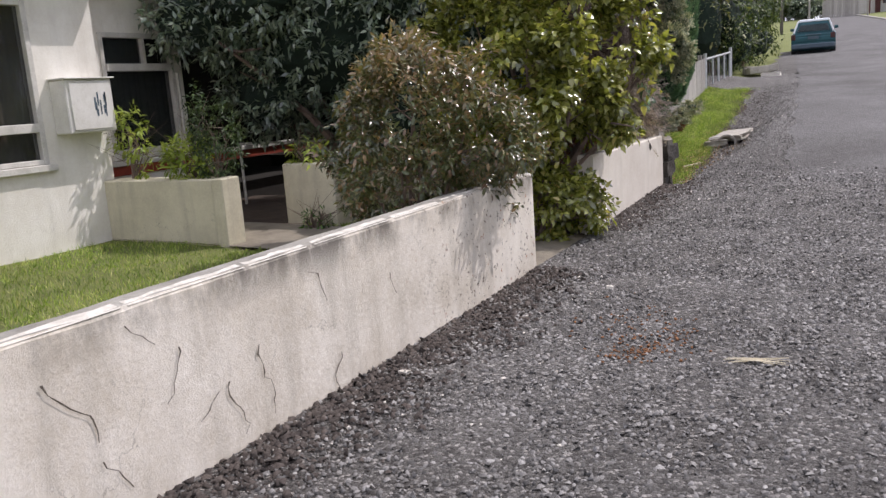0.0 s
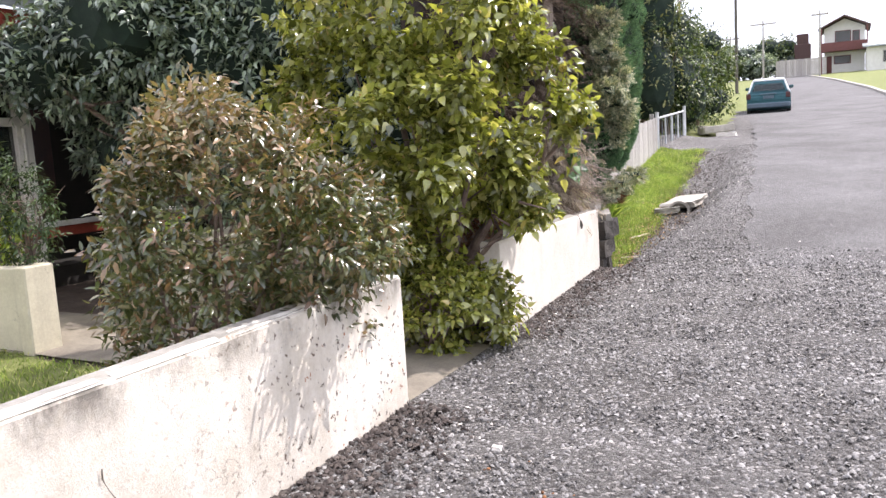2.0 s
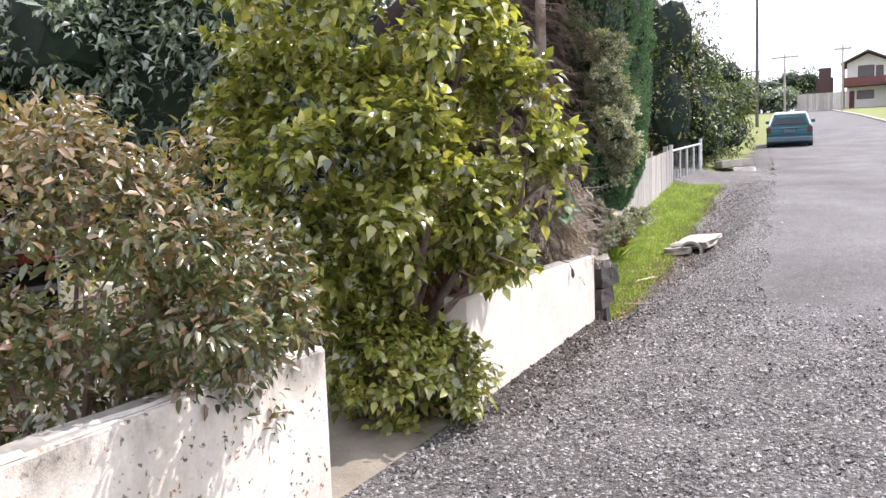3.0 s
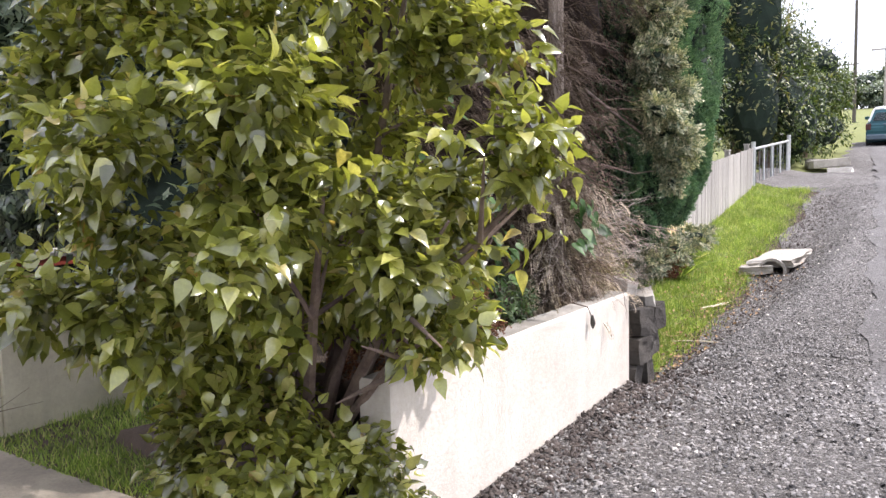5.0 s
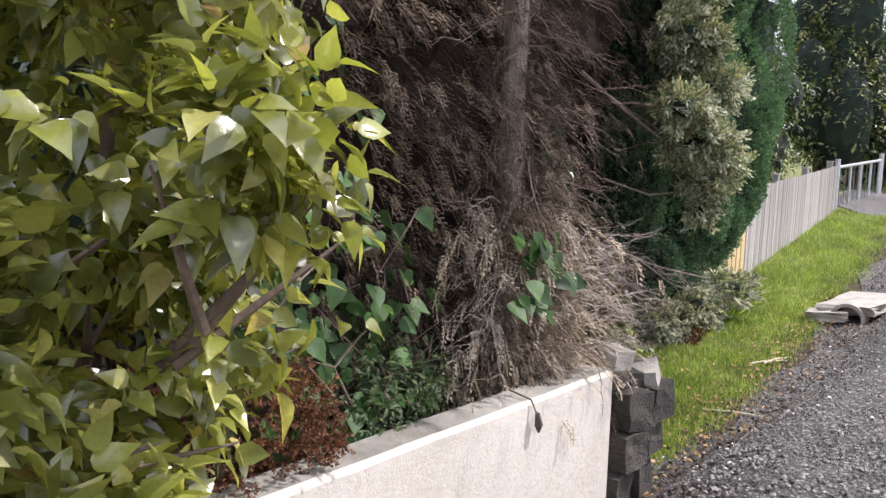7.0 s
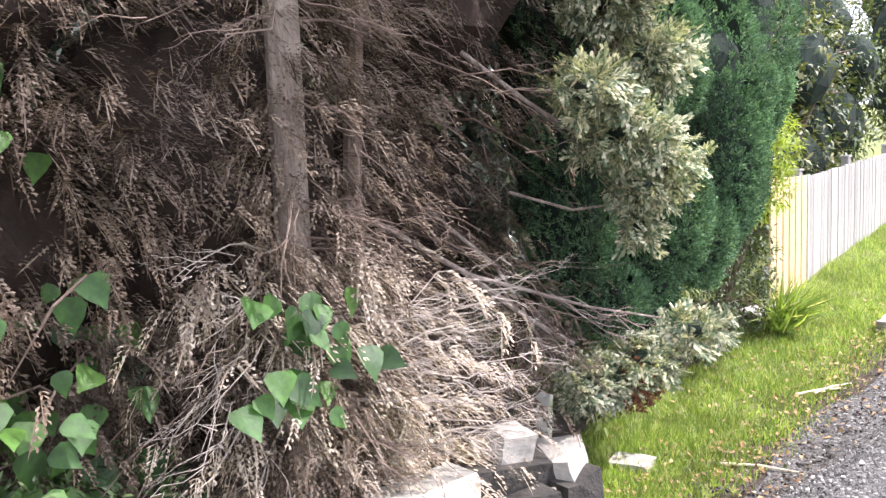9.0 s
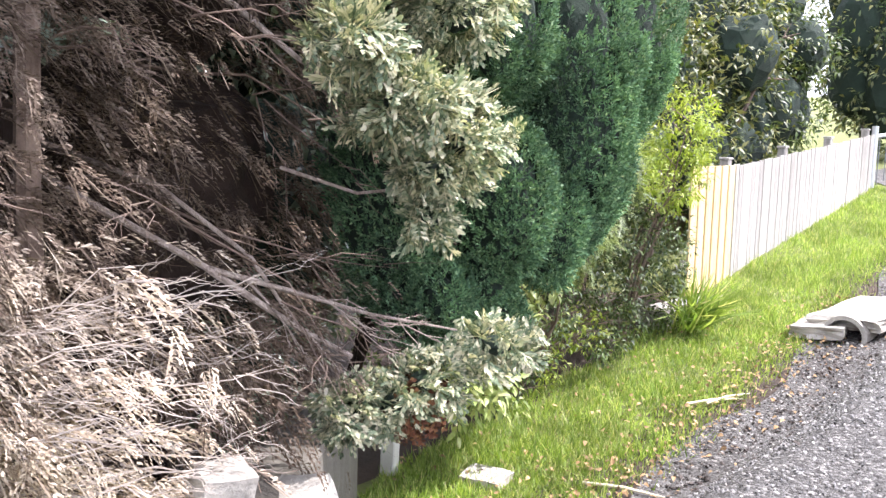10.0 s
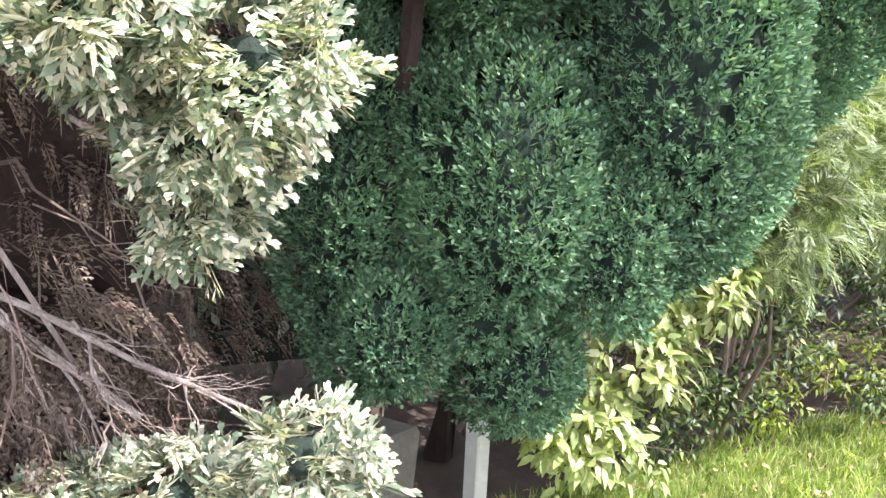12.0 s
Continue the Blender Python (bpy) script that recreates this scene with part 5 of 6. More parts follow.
# ---- shrubs between the cypress and the fence ----
bush("pale_leaved_shrub", "pale-leaved shrub spilling out under the cypress", "shrub", (-4.0, 12.55, -0.1), [((-3.5, 12.15, 0.42), (0.2, 0.22, 0.16)), ((-3.5, 12.35, 0.68), (0.2, 0.24, 0.2)), ((-3.5, 12.6, 0.95), (0.2, 0.24, 0.2)), ((-3.55, 12.3, 0.2), (0.18, 0.2, 0.16)), ((-3.85, 12.75, 0.82), (0.22, 0.26, 0.2))], 400, 7, 0.12, 0.075, T_OVAL, (leaf_mat("cream_green_leaf", [(0.0, ink("7c8f52")), (0.5, ink("a3b070")), (1.0, ink("c8cc9a"))], 0.45, 0.3),), 91, 0.015, 8, -0.3, 0.7)
bush("feathery_shrub", "feathery grey-green shrub beside the cypress", "shrub", (-4.1, 13.3, -0.1), [((-3.55, 12.95, 1.2), (0.24, 0.28, 0.26)), ((-3.6, 13.1, 1.5), (0.24, 0.3, 0.3)), ((-3.85, 13.6, 1.5), (0.3, 0.4, 0.4))], 520, 4, 0.2, 0.17, T_FEATHER, (leaf_mat("feathery_leaf", [(0.0, ink("5c6e48")), (0.5, ink("7f9060")), (1.0, ink("a8b388"))], 0.45, 0.35),), 92, 0.02, 8, -0.3, 0.7)
bush("lime_shrub", "bright lime-green shrub behind the verge", "shrub", (-4.3, 15.0, -0.05), [((-3.85, 14.95, 1.5), (0.25, 0.36, 0.36)), ((-3.95, 15.2, 1.8), (0.28, 0.38, 0.35))], 380, 7, 0.12, 0.06, T_NARROW, (M_LIME,), 93, 0.02, 8, -0.3, 0.7)
bush("mixed_shrub", "dull green straggling shrub along the verge", "shrub", (-4.5, 14.0, -0.05), [((-4.2, 13.2, 0.45), (0.3, 0.45, 0.45)), ((-4.2, 13.9, 0.6), (0.3, 0.5, 0.5)), ((-4.15, 14.6, 0.75), (0.32, 0.5, 0.55)), ((-4.15, 15.2, 0.75), (0.3, 0.4, 0.5)), ((-4.4, 12.6, 0.5), (0.3, 0.5, 0.6)), ((-4.4, 14.3, 1.2), (0.4, 0.8, 0.5)), ((-4.05, 12.95, 0.22), (0.2, 0.4, 0.28)), ((-4.1, 13.5, 0.3), (0.2, 0.4, 0.3)), ((-4.05, 14.2, 0.32), (0.22, 0.5, 0.34)), ((-4.05, 15.0, 0.42), (0.2, 0.4, 0.35)), ((-3.95, 13.3, 0.8), (0.2, 0.3, 0.3))], 3400, 6, 0.12, 0.052, T_LEAFLET, (M_HEDGE,), 94, 0.02, 12, -0.3, 0.9)
bush("lime_shrub", "low lime-green seedling at the verge's back", "shrub", (-4.2, 13.7, -0.1), [((-4.05, 13.55, 0.1), (0.13, 0.16, 0.15)), ((-4.0, 13.95, 0.28), (0.16, 0.2, 0.17))], 90, 6, 0.08, 0.05, T_NARROW, (M_LIME,), 95, 0.008, 6, -0.5, 0.8)
tuft = thing("grass_tuft", "tall arching grass tuft by the fence's end", "grass", (-3.85, 15.4, 0.1))
n = 160
p = np.stack([RNG.normal(0, 0.07, n), RNG.normal(0, 0.09, n), np.zeros(n)], 1)
foliage("blade_clump", (np.array([(-0.02, 0, 0), (0.02, 0, 0), (-0.02, 0.5, 0.05), (0.02, 0.5, 0.05), (0, 1, 0.4)]), T_BLADE[1]), p, unit(np.stack([RNG.normal(0.3, 0.4, n), RNG.normal(0, 0.4, n), np.full(n, 0.8)], 1)), unit(RNG.normal(size=(n, 3)) * (1, 1, 0.1) - (0, 0, 0.5)), RNG.uniform(0.3, 0.6, n), M_GRASS, tuft)

# hedges and trees behind the fence and along the street
hr = random.Random(9)


def hedge_tree(name, label, root, size, seed, n=900, leaf=0.14, material=M_HEDGE, template=T_LEAFLET, base=0.0, core=True):
    r = random.Random(seed)
    sx, sy, h = size
    lobes = []
    for i in range(15):
        lobes.append(((root[0] + r.uniform(-0.5, 0.5) * sx, root[1] + r.uniform(-0.6, 0.6) * sy, root[2] + base + h * r.uniform(0.25, 0.8)), (sx * r.uniform(0.45, 0.7), sy * r.uniform(0.4, 0.6), h * r.uniform(0.18, 0.3))))
    return bush(name, label, "tree", root, lobes, n, 6, leaf * 2, leaf, template, (material,), seed, 0.06, 9, -0.42 if core else -0.1, 0.4, core=(0.72, M_CROWNSHADE) if core else None, freq=1.5)


M_HEDGE2 = leaf_mat("mottled_hedge_leaf", [(0.0, ink("38472c")), (0.5, ink("58643a")), (0.85, ink("807e4c")), (1.0, ink("989868"))], 0.45, 0.22)
for y, x, h, w, m in ((14.8, -6.0, 3.6, 1.2, M_HEDGE2), (16.6, -5.9, 3.3, 1.2, M_HEDGE), (18.6, -5.9, 3.8, 1.2, M_HEDGE2), (20.8, -6.2, 3.6, 1.3, M_HEDGE), (23.5, -7.2, 4.2, 1.5, M_HEDGE2), (12.6, -5.6, 3.4, 1.3, M_HEDGE), (15.8, -5.3, 2.9, 0.9, M_HEDGE2), (17.8, -5.3, 3.0, 0.9, M_HEDGE2), (19.8, -5.4, 2.9, 0.9, M_HEDGE)):
    hedge_tree("hedge_tree", "tall mottled hedge tree behind the paling fence", (x, y, gz(x, y)), (w, 1.3, h), int(y * 10), 1100, 0.105, m)
hedge_tree("garden_tree", "yellowish leafy tree by the driveway gate", (-5.6, 25.6, 1.2), (1.3, 1.2, 5.2), 301, 900, 0.15, M_HEDGE2)
hedge_tree("garden_tree", "airy pale-leaved tall tree by the driveway", (-5.4, 27.5, 1.3), (1.2, 1.3, 6.5), 302, 700, 0.16, M_LEAF_GREY, core=False)
for y, x, h in ((26.6, -5.0, 3.7), (28.6, -4.9, 3.5), (30.8, -4.8, 3.3), (33.0, -5.0, 2.9)):
    hedge_tree("roadside_hedge", "dense dark green roadside hedge", (x, y, gz(x, y)), (1.1, 1.5, h), int(y * 7), 1100, 0.14, M_HEDGE)
hedge_tree("back_hedge", "dark shrubs behind the house garden", (-4.6, 11.6, 0.0), (1.0, 1.2, 3.6), 404, 900, 0.12, M_LEAF_GREY)

# ---- paling fence, gate ----
fence = thing("paling_fence", "weathered grey paling fence stepping up the verge", "fence", (-4.22, 16.9, 0.3))
board = boxed((-0.011, 0, 0), (0.011, 0.097, 1.0), 0.003)
board_me = bpy.data.meshes.new("paling")
board.to_mesh(board_me)
board.free()
board_me.materials.append(M_PALING)
n = 43
for i in range(n):
    t = i / (n - 1)
    y = t * 4.42
    lo_z, hi_z = 0.33 + 0.62 * t - 0.3, 1.46 + 0.37 * t - 0.3
    ob = new("paling", board_me)
    ob.parent = fence
    ob.matrix_basis = pose(hr.uniform(-0.004, 0.004), y, lo_z, hr.uniform(-0.6, 0.6), 0, 0) @ Matrix.Diagonal((1, 1, hi_z - lo_z + hr.uniform(-0.008, 0.008), 1))
for z in (0.28, 0.88):
    bm = boxed((-0.06, 0, -0.03), (-0.014, 4.5, 0.04), 0.004)
    bmesh.ops.rotate(bm, verts=bm.verts[:], cent=(0, 0, 0), matrix=Matrix.Rotation(radians(5.6), 3, "X"))
    bmesh.ops.translate(bm, verts=bm.verts[:], vec=(0, 0, z))
    part("rail", bm, M_PALING, fence)
for i in range(4):
    y, z = 0.0 + i * 1.47, 1.2 + i * 0.123
    part("post", boxed((-0.15, y, -0.5), (-0.062, y + 0.09, z + 0.02), 0.005), M_PALING, fence)
    part("post_cap", boxed((-0.16, y - 0.01, z + 0.022), (-0.052, y + 0.1, z + 0.045), 0.004), M_PALING, fence)
panel = thing("new_fence_panel", "new yellow pine fence panel on a concrete footing", "fence", (-4.2, 15.95, 0.1))
new_me = bpy.data.meshes.new("paling")
bm = boxed((-0.011, 0, 0), (0.011, 0.122, 1.22), 0.003)
bm.to_mesh(new_me)
bm.free()
new_me.materials.append(M_NEWPALING)
for i in range(6):
    ob = new("paling", new_me)
    ob.parent = panel
    ob.matrix_basis = pose(0, 0.02 + i * 0.156, 0.15)
for z in (0.4, 1.1):
    part("rail", boxed((-0.07, 0, z), (-0.013, 0.94, z + 0.08), 0.004), M_PALING, panel)
part("corner_board", boxed((-0.02, 0.945, 0.1), (0.02, 0.99, 1.38), 0.004), M_TRIM, panel)
footing = part("fence_footing", boxed((-4.3, 15.3, -0.1), (-4.02, 16.95, 0.22), 0.015), M_CONC)
tagged(footing, "low pale concrete footing under the fence panel", "footing")

gate = thing("driveway_gate", "galvanised tubular driveway gate with thin bars, shut", "gate", (-4.22, 21.5, 0.95))
def gz_line(t, z):
    return (0, 3.4 * t, z + 0.2 * t)
for z in (0.08, 0.86):
    part("rail", tubed([gz_line(0, z), gz_line(1, z)], [0.028, 0.028], 8), M_GALV, gate)
for t in (0, 0.26, 0.5, 0.75, 1.0):
    part("upright", tubed([gz_line(t, 0.08), gz_line(t, 0.86)], [0.024, 0.024], 8), M_GALV, gate)
for i in range(10):
    t = (i + 0.5) / 10
    part("wire", tubed([gz_line(t, 0.09), gz_line(t, 0.85)], [0.007, 0.007], 5), M_MESH, gate)
part("gate_post", tubed([(0, -0.08, -0.4), (0, -0.08, 1.0)], [0.045, 0.045], 9), M_GALV, gate)
part("gate_post", tubed([(0, 3.5, -0.3), (0, 3.5, 1.2)], [0.045, 0.045], 9), M_GALV, gate)


# ---- stones at the wall's end ----
def rock(name, label, at, size, seed, material, turn=(0, 0, 0), category="stone", group="", rough=0.18):
    bm = bmesh.new()
    bmesh.ops.create_cube(bm, size=1.0)
    bmesh.ops.subdivide_edges(bm, edges=bm.edges[:], cuts=2, use_grid_fill=True)
    for v in bm.verts:
        k = noise.noise_vector(v.co * 1.7 + Vector((seed * 3.1, seed, 0)))
        v.co += k * rough
        v.co = Vector((v.co.x * size[0], v.co.y * size[1], v.co.z * size[2]))
    bmesh.ops.rotate(bm, verts=bm.verts[:], cent=(0, 0, 0), matrix=Euler([radians(a) for a in turn]).to_matrix())
    ob = part(name, bm, material)
    ob.location = at
    return tagged(ob, label, category, group)


k = 0
for z, y0, x0 in ((-0.06, 9.88, 0.0), (0.13, 9.9, 0.01), (0.32, 9.92, 0.03), (0.5, 9.9, 0.06)):
    for i in range(2):
        rock("stacked_block", "dark weathered concrete block stacked at the wall's end", (-2.52 + x0 + hr.uniform(-0.015, 0.015), y0 + i * 0.2 + 0.02 * k, z + 0.03), (0.22, 0.19, 0.175), k, M_DARKSTONE, (hr.uniform(-5, 5), hr.uniform(-5, 5), hr.uniform(-12, 12)), "concrete block", "blocks at the wall's end", 0.1)
        k += 1
rock("capping_slab", "tilted dark slab with a pale edge on the blocks", (-2.56, 10.05, 0.66), (0.2, 0.44, 0.09), 35, M_DARKSTONE, (-9, 6, -8), "slab", "", 0.05)
rock("concrete_lump", "broken pale concrete block on the stone stack", (-2.5, 10.26, 0.63), (0.17, 0.2, 0.12), 31, M_CONC, (12, -14, 20), "concrete block", "broken blocks", 0.08)
rock("concrete_lump", "broken pale concrete block on the stone stack", (-2.55, 10.05, 0.75), (0.12, 0.15, 0.11), 33, M_CONC, (-8, 10, -8), "concrete block", "broken blocks", 0.08)
# mossy grey, darkened further for the shade under the foliage
low = part("retaining_wall", boxed((-0.14, 0, -0.6), (0.14, 1.6, 0.0), 0.02), M_MOSSYSHADE)
low.matrix_basis = pose(-2.86, 10.38, 0.6, -11, 0, 43)
tagged(low, "low mossy concrete retaining wall beside the bed", "retaining wall", kind="structure")
whitepost = part("marker_post", boxed((-0.045, -0.035, -0.2), (0.045, 0.035, 0.4), 0.008), M_WHITE)
whitepost.matrix_basis = pose(-3.87, 11.88, -0.12, 3, 4, 20)
tagged(whitepost, "short white post at the end of the retaining wall", "post")
rock("flat_stone", "flat pale stone sunk in the verge grass", (-3.43, 12.2, -0.19), (0.25, 0.2, 0.1), 41, M_CONC, (0, 0, 15), rough=0.1)


def broken_slab(at, size, turn, seed, label):
    r = random.Random(seed)
    s = thing("broken_slab", label, "slab", at)
    n = 3
    for i in range(n):
        a, b = -0.5 + i / n, -0.5 + (i + 1) / n - 0.02
        out = [(-0.5 + r.uniform(0, 0.12), a), (0.5 - r.uniform(0, 0.15), a + 0.03), (0.5 - r.uniform(0, 0.12), b), (-0.5 + r.uniform(0, 0.12), b - 0.02)]
        bm = prism([(p[0] * size[0], p[1] * size[1]) for p in out], "z", 0, size[2])
        bmesh.ops.bevel(bm, geom=bm.edges[:], offset=0.012, segments=1, affect="EDGES")
        ob = part("piece", bm, M_PALESLAB, s)
        ob.matrix_basis = pose(0, 0, r.uniform(-0.02, 0.02), r.uniform(-4, 4), r.uniform(-5, 5), r.uniform(-4, 4))
    s.rotation_euler = Euler([radians(a) for a in turn])
    return s


def culvert(at, r, label):
    """A concrete pipe's mouth: an open ring, dark inside."""
    c = thing("culvert", label, "pipe", at)
    bm = bmesh.new()
    rings = []
    for rad, y in ((r, 1.2), (r, 0.0), (r * 1.25, 0.0), (r * 1.25, 1.2)):
        rings.append([bm.verts.new((rad * math.cos(2 * math.pi * i / 20), y, rad * math.sin(2 * math.pi * i / 20))) for i in range(20)])
    for a, d in zip(rings, rings[1:]):
        for i in range(20):
            bm.faces.new((a[i], a[(i + 1) % 20], d[(i + 1) % 20], d[i]))
    part("pipe", bm, M_CONC, c)
    # black disc added across the bore: the pipe's inner shade as a colour
    part("shade_disc", tubed([(0, 0.5, 0), (0, 0.6, 0)], [r * 0.99, r * 0.99], 20), M_PIPESHADE, c)
    return c


culvert((-2.74, 15.85, 0.14), 0.14, "dark culvert pipe mouth under a broken slab")
for q, (x, y, z, sx, sy, a) in enumerate(((-2.98, 16.05, 0.14, 0.42, 0.62, 10), (-2.72, 16.4, 0.26, 0.55, 0.95, -8))):
    rock("slab_piece", "broken pale concrete slab over the culvert", (x, y, z), (sx, sy, 0.1), 60 + q, M_PALESLAB, (hr.uniform(-5, 5), hr.uniform(-9, 0), a), "slab", "culvert slabs", 0.12)
culvert((-3.02, 21.5, 0.72), 0.17, "culvert pipe mouth beside the driveway")
broken_slab((-3.02, 21.75, 0.93), (0.55, 0.6, 0.08), (0, 0, 10), 6, "pale stone slab over the driveway culvert")
broken_slab((-3.7, 27.0, 1.36), (0.9, 1.3, 0.2), (0, 0, 20), 7, "pale broken slab past the driveway")
rock("flat_stone", "pale stone beside the driveway", (-3.2, 25.7, 1.3), (0.5, 0.35, 0.12), 47, M_PALE, rough=0.12)


# ---- parked car ----
def parked_car(at, turn):
    c = thing("parked_car", "teal hatchback with pale roof parked at the roadside", "car", at)
    L, W = 3.9, 1.64
    low_o = [(0.05, 0.32), (0.0, 0.55), (0.02, 0.78), (0.1, 0.9), (0.75, 0.92), (2.75, 0.92), (3.6, 0.78), (3.85, 0.62), (3.9, 0.35), (3.6, 0.2), (0.3, 0.2)]
    bm = prism(low_o, "x", -W / 2, W / 2)
    bmesh.ops.bevel(bm, geom=bm.edges[:], offset=0.05, segments=2, affect="EDGES")
    part("body", bm, M_CARTEAL, c)
    # glasshouse: narrower at the roof
    def cabin(y0, y1, y2, y3, z0, z1, w0, w1, name, mat):
        bm = bmesh.new()
        v = [bm.verts.new(p) for p in ((-w0, y0, z0), (w0, y0, z0), (w0, y3, z0), (-w0, y3, z0), (-w1, y1, z1), (w1, y1, z1), (w1, y2, z1), (-w1, y2, z1))]
        for f in ((0, 1, 5, 4), (1, 2, 6, 5), (2, 3, 7, 6), (3, 0, 4, 7), (4, 5, 6, 7), (3, 2, 1, 0)):
            bm.faces.new([v[i] for i in f])
        bmesh.ops.recalc_face_normals(bm, faces=bm.faces[:])
        bmesh.ops.bevel(bm, geom=bm.edges[:], offset=0.03, segments=2, affect="EDGES")
        return part(name, bm, mat, c)
    cabin(0.12, 0.5, 2.0, 2.8, 0.9, 1.36, 0.78, 0.6, "cabin", M_CARTEAL)
    cabin(0.45, 0.5, 1.95, 2.05, 1.34, 1.42, 0.62, 0.57, "roof", M_CARROOF)
    rear = part("rear_window", prism([(-0.62, 0.97), (0.62, 0.97), (0.5, 1.31), (-0.5, 1.31)], "y", -0.012, 0.012), M_GLASS, c, "dark rear window")
    rear.matrix_basis = pose(0, 0.14, 0, 0, 0, 0) @ pose(0, 0, 0.95) @ pose(0, 0, 0, -38 + 0, 0, 0) @ pose(0, 0, -0.95)
    for s in (-1, 1):
        part("pillar", tubed([(s * 0.74, 0.14, 0.93), (s * 0.585, 0.46, 1.35)], [0.035, 0.03], 6), M_CARROOF, c)
        side = part("side_window", prism([(0.6, 0.96), (2.5, 0.96), (1.95, 1.3), (0.75, 1.3)], "x", -0.008, 0.008), M_GLASS, c)
        side.matrix_basis = pose(s * 0.765, 0, 0) @ pose(0, 0, 0.95, 0, -s * 20, 0) @ pose(0, 0, -0.95)
        part("tail_lamp", boxed((s * 0.73 - 0.1, -0.02, 0.66), (s * 0.73 + 0.07, 0.06, 0.88), 0.02), M_LAMP, c)
        part("door_mirror", boxed((s * 0.86 - 0.08, 2.35, 0.95), (s * 0.86 + 0.08, 2.45, 1.07), 0.02), M_CARTEAL, c)
        for y in (0.65, 3.15):
            w = new("wheel")
            w.parent = c
            w.location = (s * 0.74, y, 0.29)
            part("tyre", tubed([(-0.09, 0, 0), (-0.06, 0, 0), (0.06, 0, 0), (0.09, 0, 0)], [0.25, 0.29, 0.29, 0.25], 20), M_TYRE, w)
            part("rim", tubed([(s * 0.08, 0, 0), (s * 0.095, 0, 0)], [0.19, 0.17], 16), M_RIM, w)
    part("rear_bumper", boxed((-0.81, -0.07, 0.3), (0.81, 0.08, 0.5), 0.04), M_CARGREY, c, "grey plastic bumper")
    part("number_plate", boxed((-0.2, -0.03, 0.66), (0.2, 0.0, 0.78), 0.005), M_CARGREY, c)
    part("tailgate_handle", boxed((-0.3, -0.025, 0.82), (0.3, 0.02, 0.86), 0.008), M_CARGREY, c)
    c.rotation_euler = (radians(3.9), 0, radians(turn))
    return c


parked_car((-3.02, 36.9, float(road_z(36.9)) - 0.1), 4.0)


# ---- far street ----
def pole(x, y, h, r, arm, material, label, lean=0.0):
    z = float(road_z(y))
    p = thing("power_pole", label, "power pole", (x, y, z), "power poles")
    part("shaft", tubed([(0, 0, -0.5), (lean * h * 0.5, 0, h * 0.5), (lean * h, 0, h)], [r, r * 0.85, r * 0.65], 10), material, p)
    if arm:
        part("cross_arm", boxed((lean * h - arm, -0.07, h - 0.5), (lean * h + arm, 0.07, h - 0.34), 0.01), material, p)
        for i in range(4):
            part("insulator", tubed([(lean * h + arm * (-0.9 + 0.6 * i), 0, h - 0.34), (lean * h + arm * (-0.9 + 0.6 * i), 0, h - 0.1)], [0.05, 0.03], 6), M_TRIM, p)


pole(-8.9, 103, 6.7, 0.12, 1.4, M_POLE, "grey power pole with a cross arm")
pole(-7.1, 62, 9.5, 0.12, 0, M_POLEDARK, "tall dark timber pole above the hedge")
pole(-2.8, 95, 6.7, 0.11, 0.8, M_POLE, "grey power pole with a cross arm")
pole(2.55, 63, 9.0, 0.17, 0, M_POLE, "thick grey pole beside the street")
pole(-14.5, 120, 6.5, 0.11, 1.2, M_POLE, "distant grey power pole")


def far_house():
    y = 107.5
    z = float(road_z(y))
    h = thing("gable_house", "two-storey white gabled house with a maroon balcony", "house", (-0.6, y, z))
    part("wall", boxed((-2.1, 0, -0.5), (2.1, 6, 5.1), 0.02), M_GARAGE, h)
    part("gable", prism([(-2.1, 5.1), (2.1, 5.1), (0, 6.1)], "y", 0.0, 6), M_GARAGE, h)
    for s in (-1, 1):
        bm = prism([(0, 6.25), (s * 2.7, 4.95), (s * 2.7, 5.1), (0, 6.42)], "y", -1.2, 6.3)
        part("roof_slope", bm, M_BRICK, h)
    part("balcony_floor", boxed((-2.4, -1.6, 2.4), (2.3, 0, 2.62), 0.02), M_BALC, h)
    part("balcony_front", boxed((-2.4, -1.62, 2.62), (2.3, -1.54, 3.4), 0.01), M_BALC, h)
    for x in (-2.35, 2.3):
        part("balcony_post", boxed((x - 0.07, -1.6, -0.3), (x + 0.07, -1.46, 5.0), 0.01), M_BALC, h)
    for x0, x1, z0, z1 in ((-0.9, 0.6, 3.3, 4.7), (0.9, 1.5, 3.4, 4.6), (-1.0, 0.6, 1.1, 1.9)):
        w = new("window")
        w.parent = h
        part("pane", boxed((x0, -0.02, z0), (x1, -0.012, z1)), M_GLASS, w)
        part("frame", boxed((x0 - 0.08, -0.05, z0 - 0.08), (x1 + 0.08, -0.022, z0), 0.005), M_BALC, w)
        part("frame", boxed((x0 - 0.08, -0.05, z1), (x1 + 0.08, -0.022, z1 + 0.08), 0.005), M_BALC, w)
        part("frame", boxed((x0 - 0.08, -0.05, z0), (x0, -0.022, z1), 0.005), M_BALC, w)
        part("frame", boxed((x1, -0.05, z0), (x1 + 0.08, -0.022, z1), 0.005), M_BALC, w)
    part("side_door", boxed((-1.9, -0.04, -0.3), (-1.3, -0.003, 2.0), 0.01), M_BALC, h)


far_house()


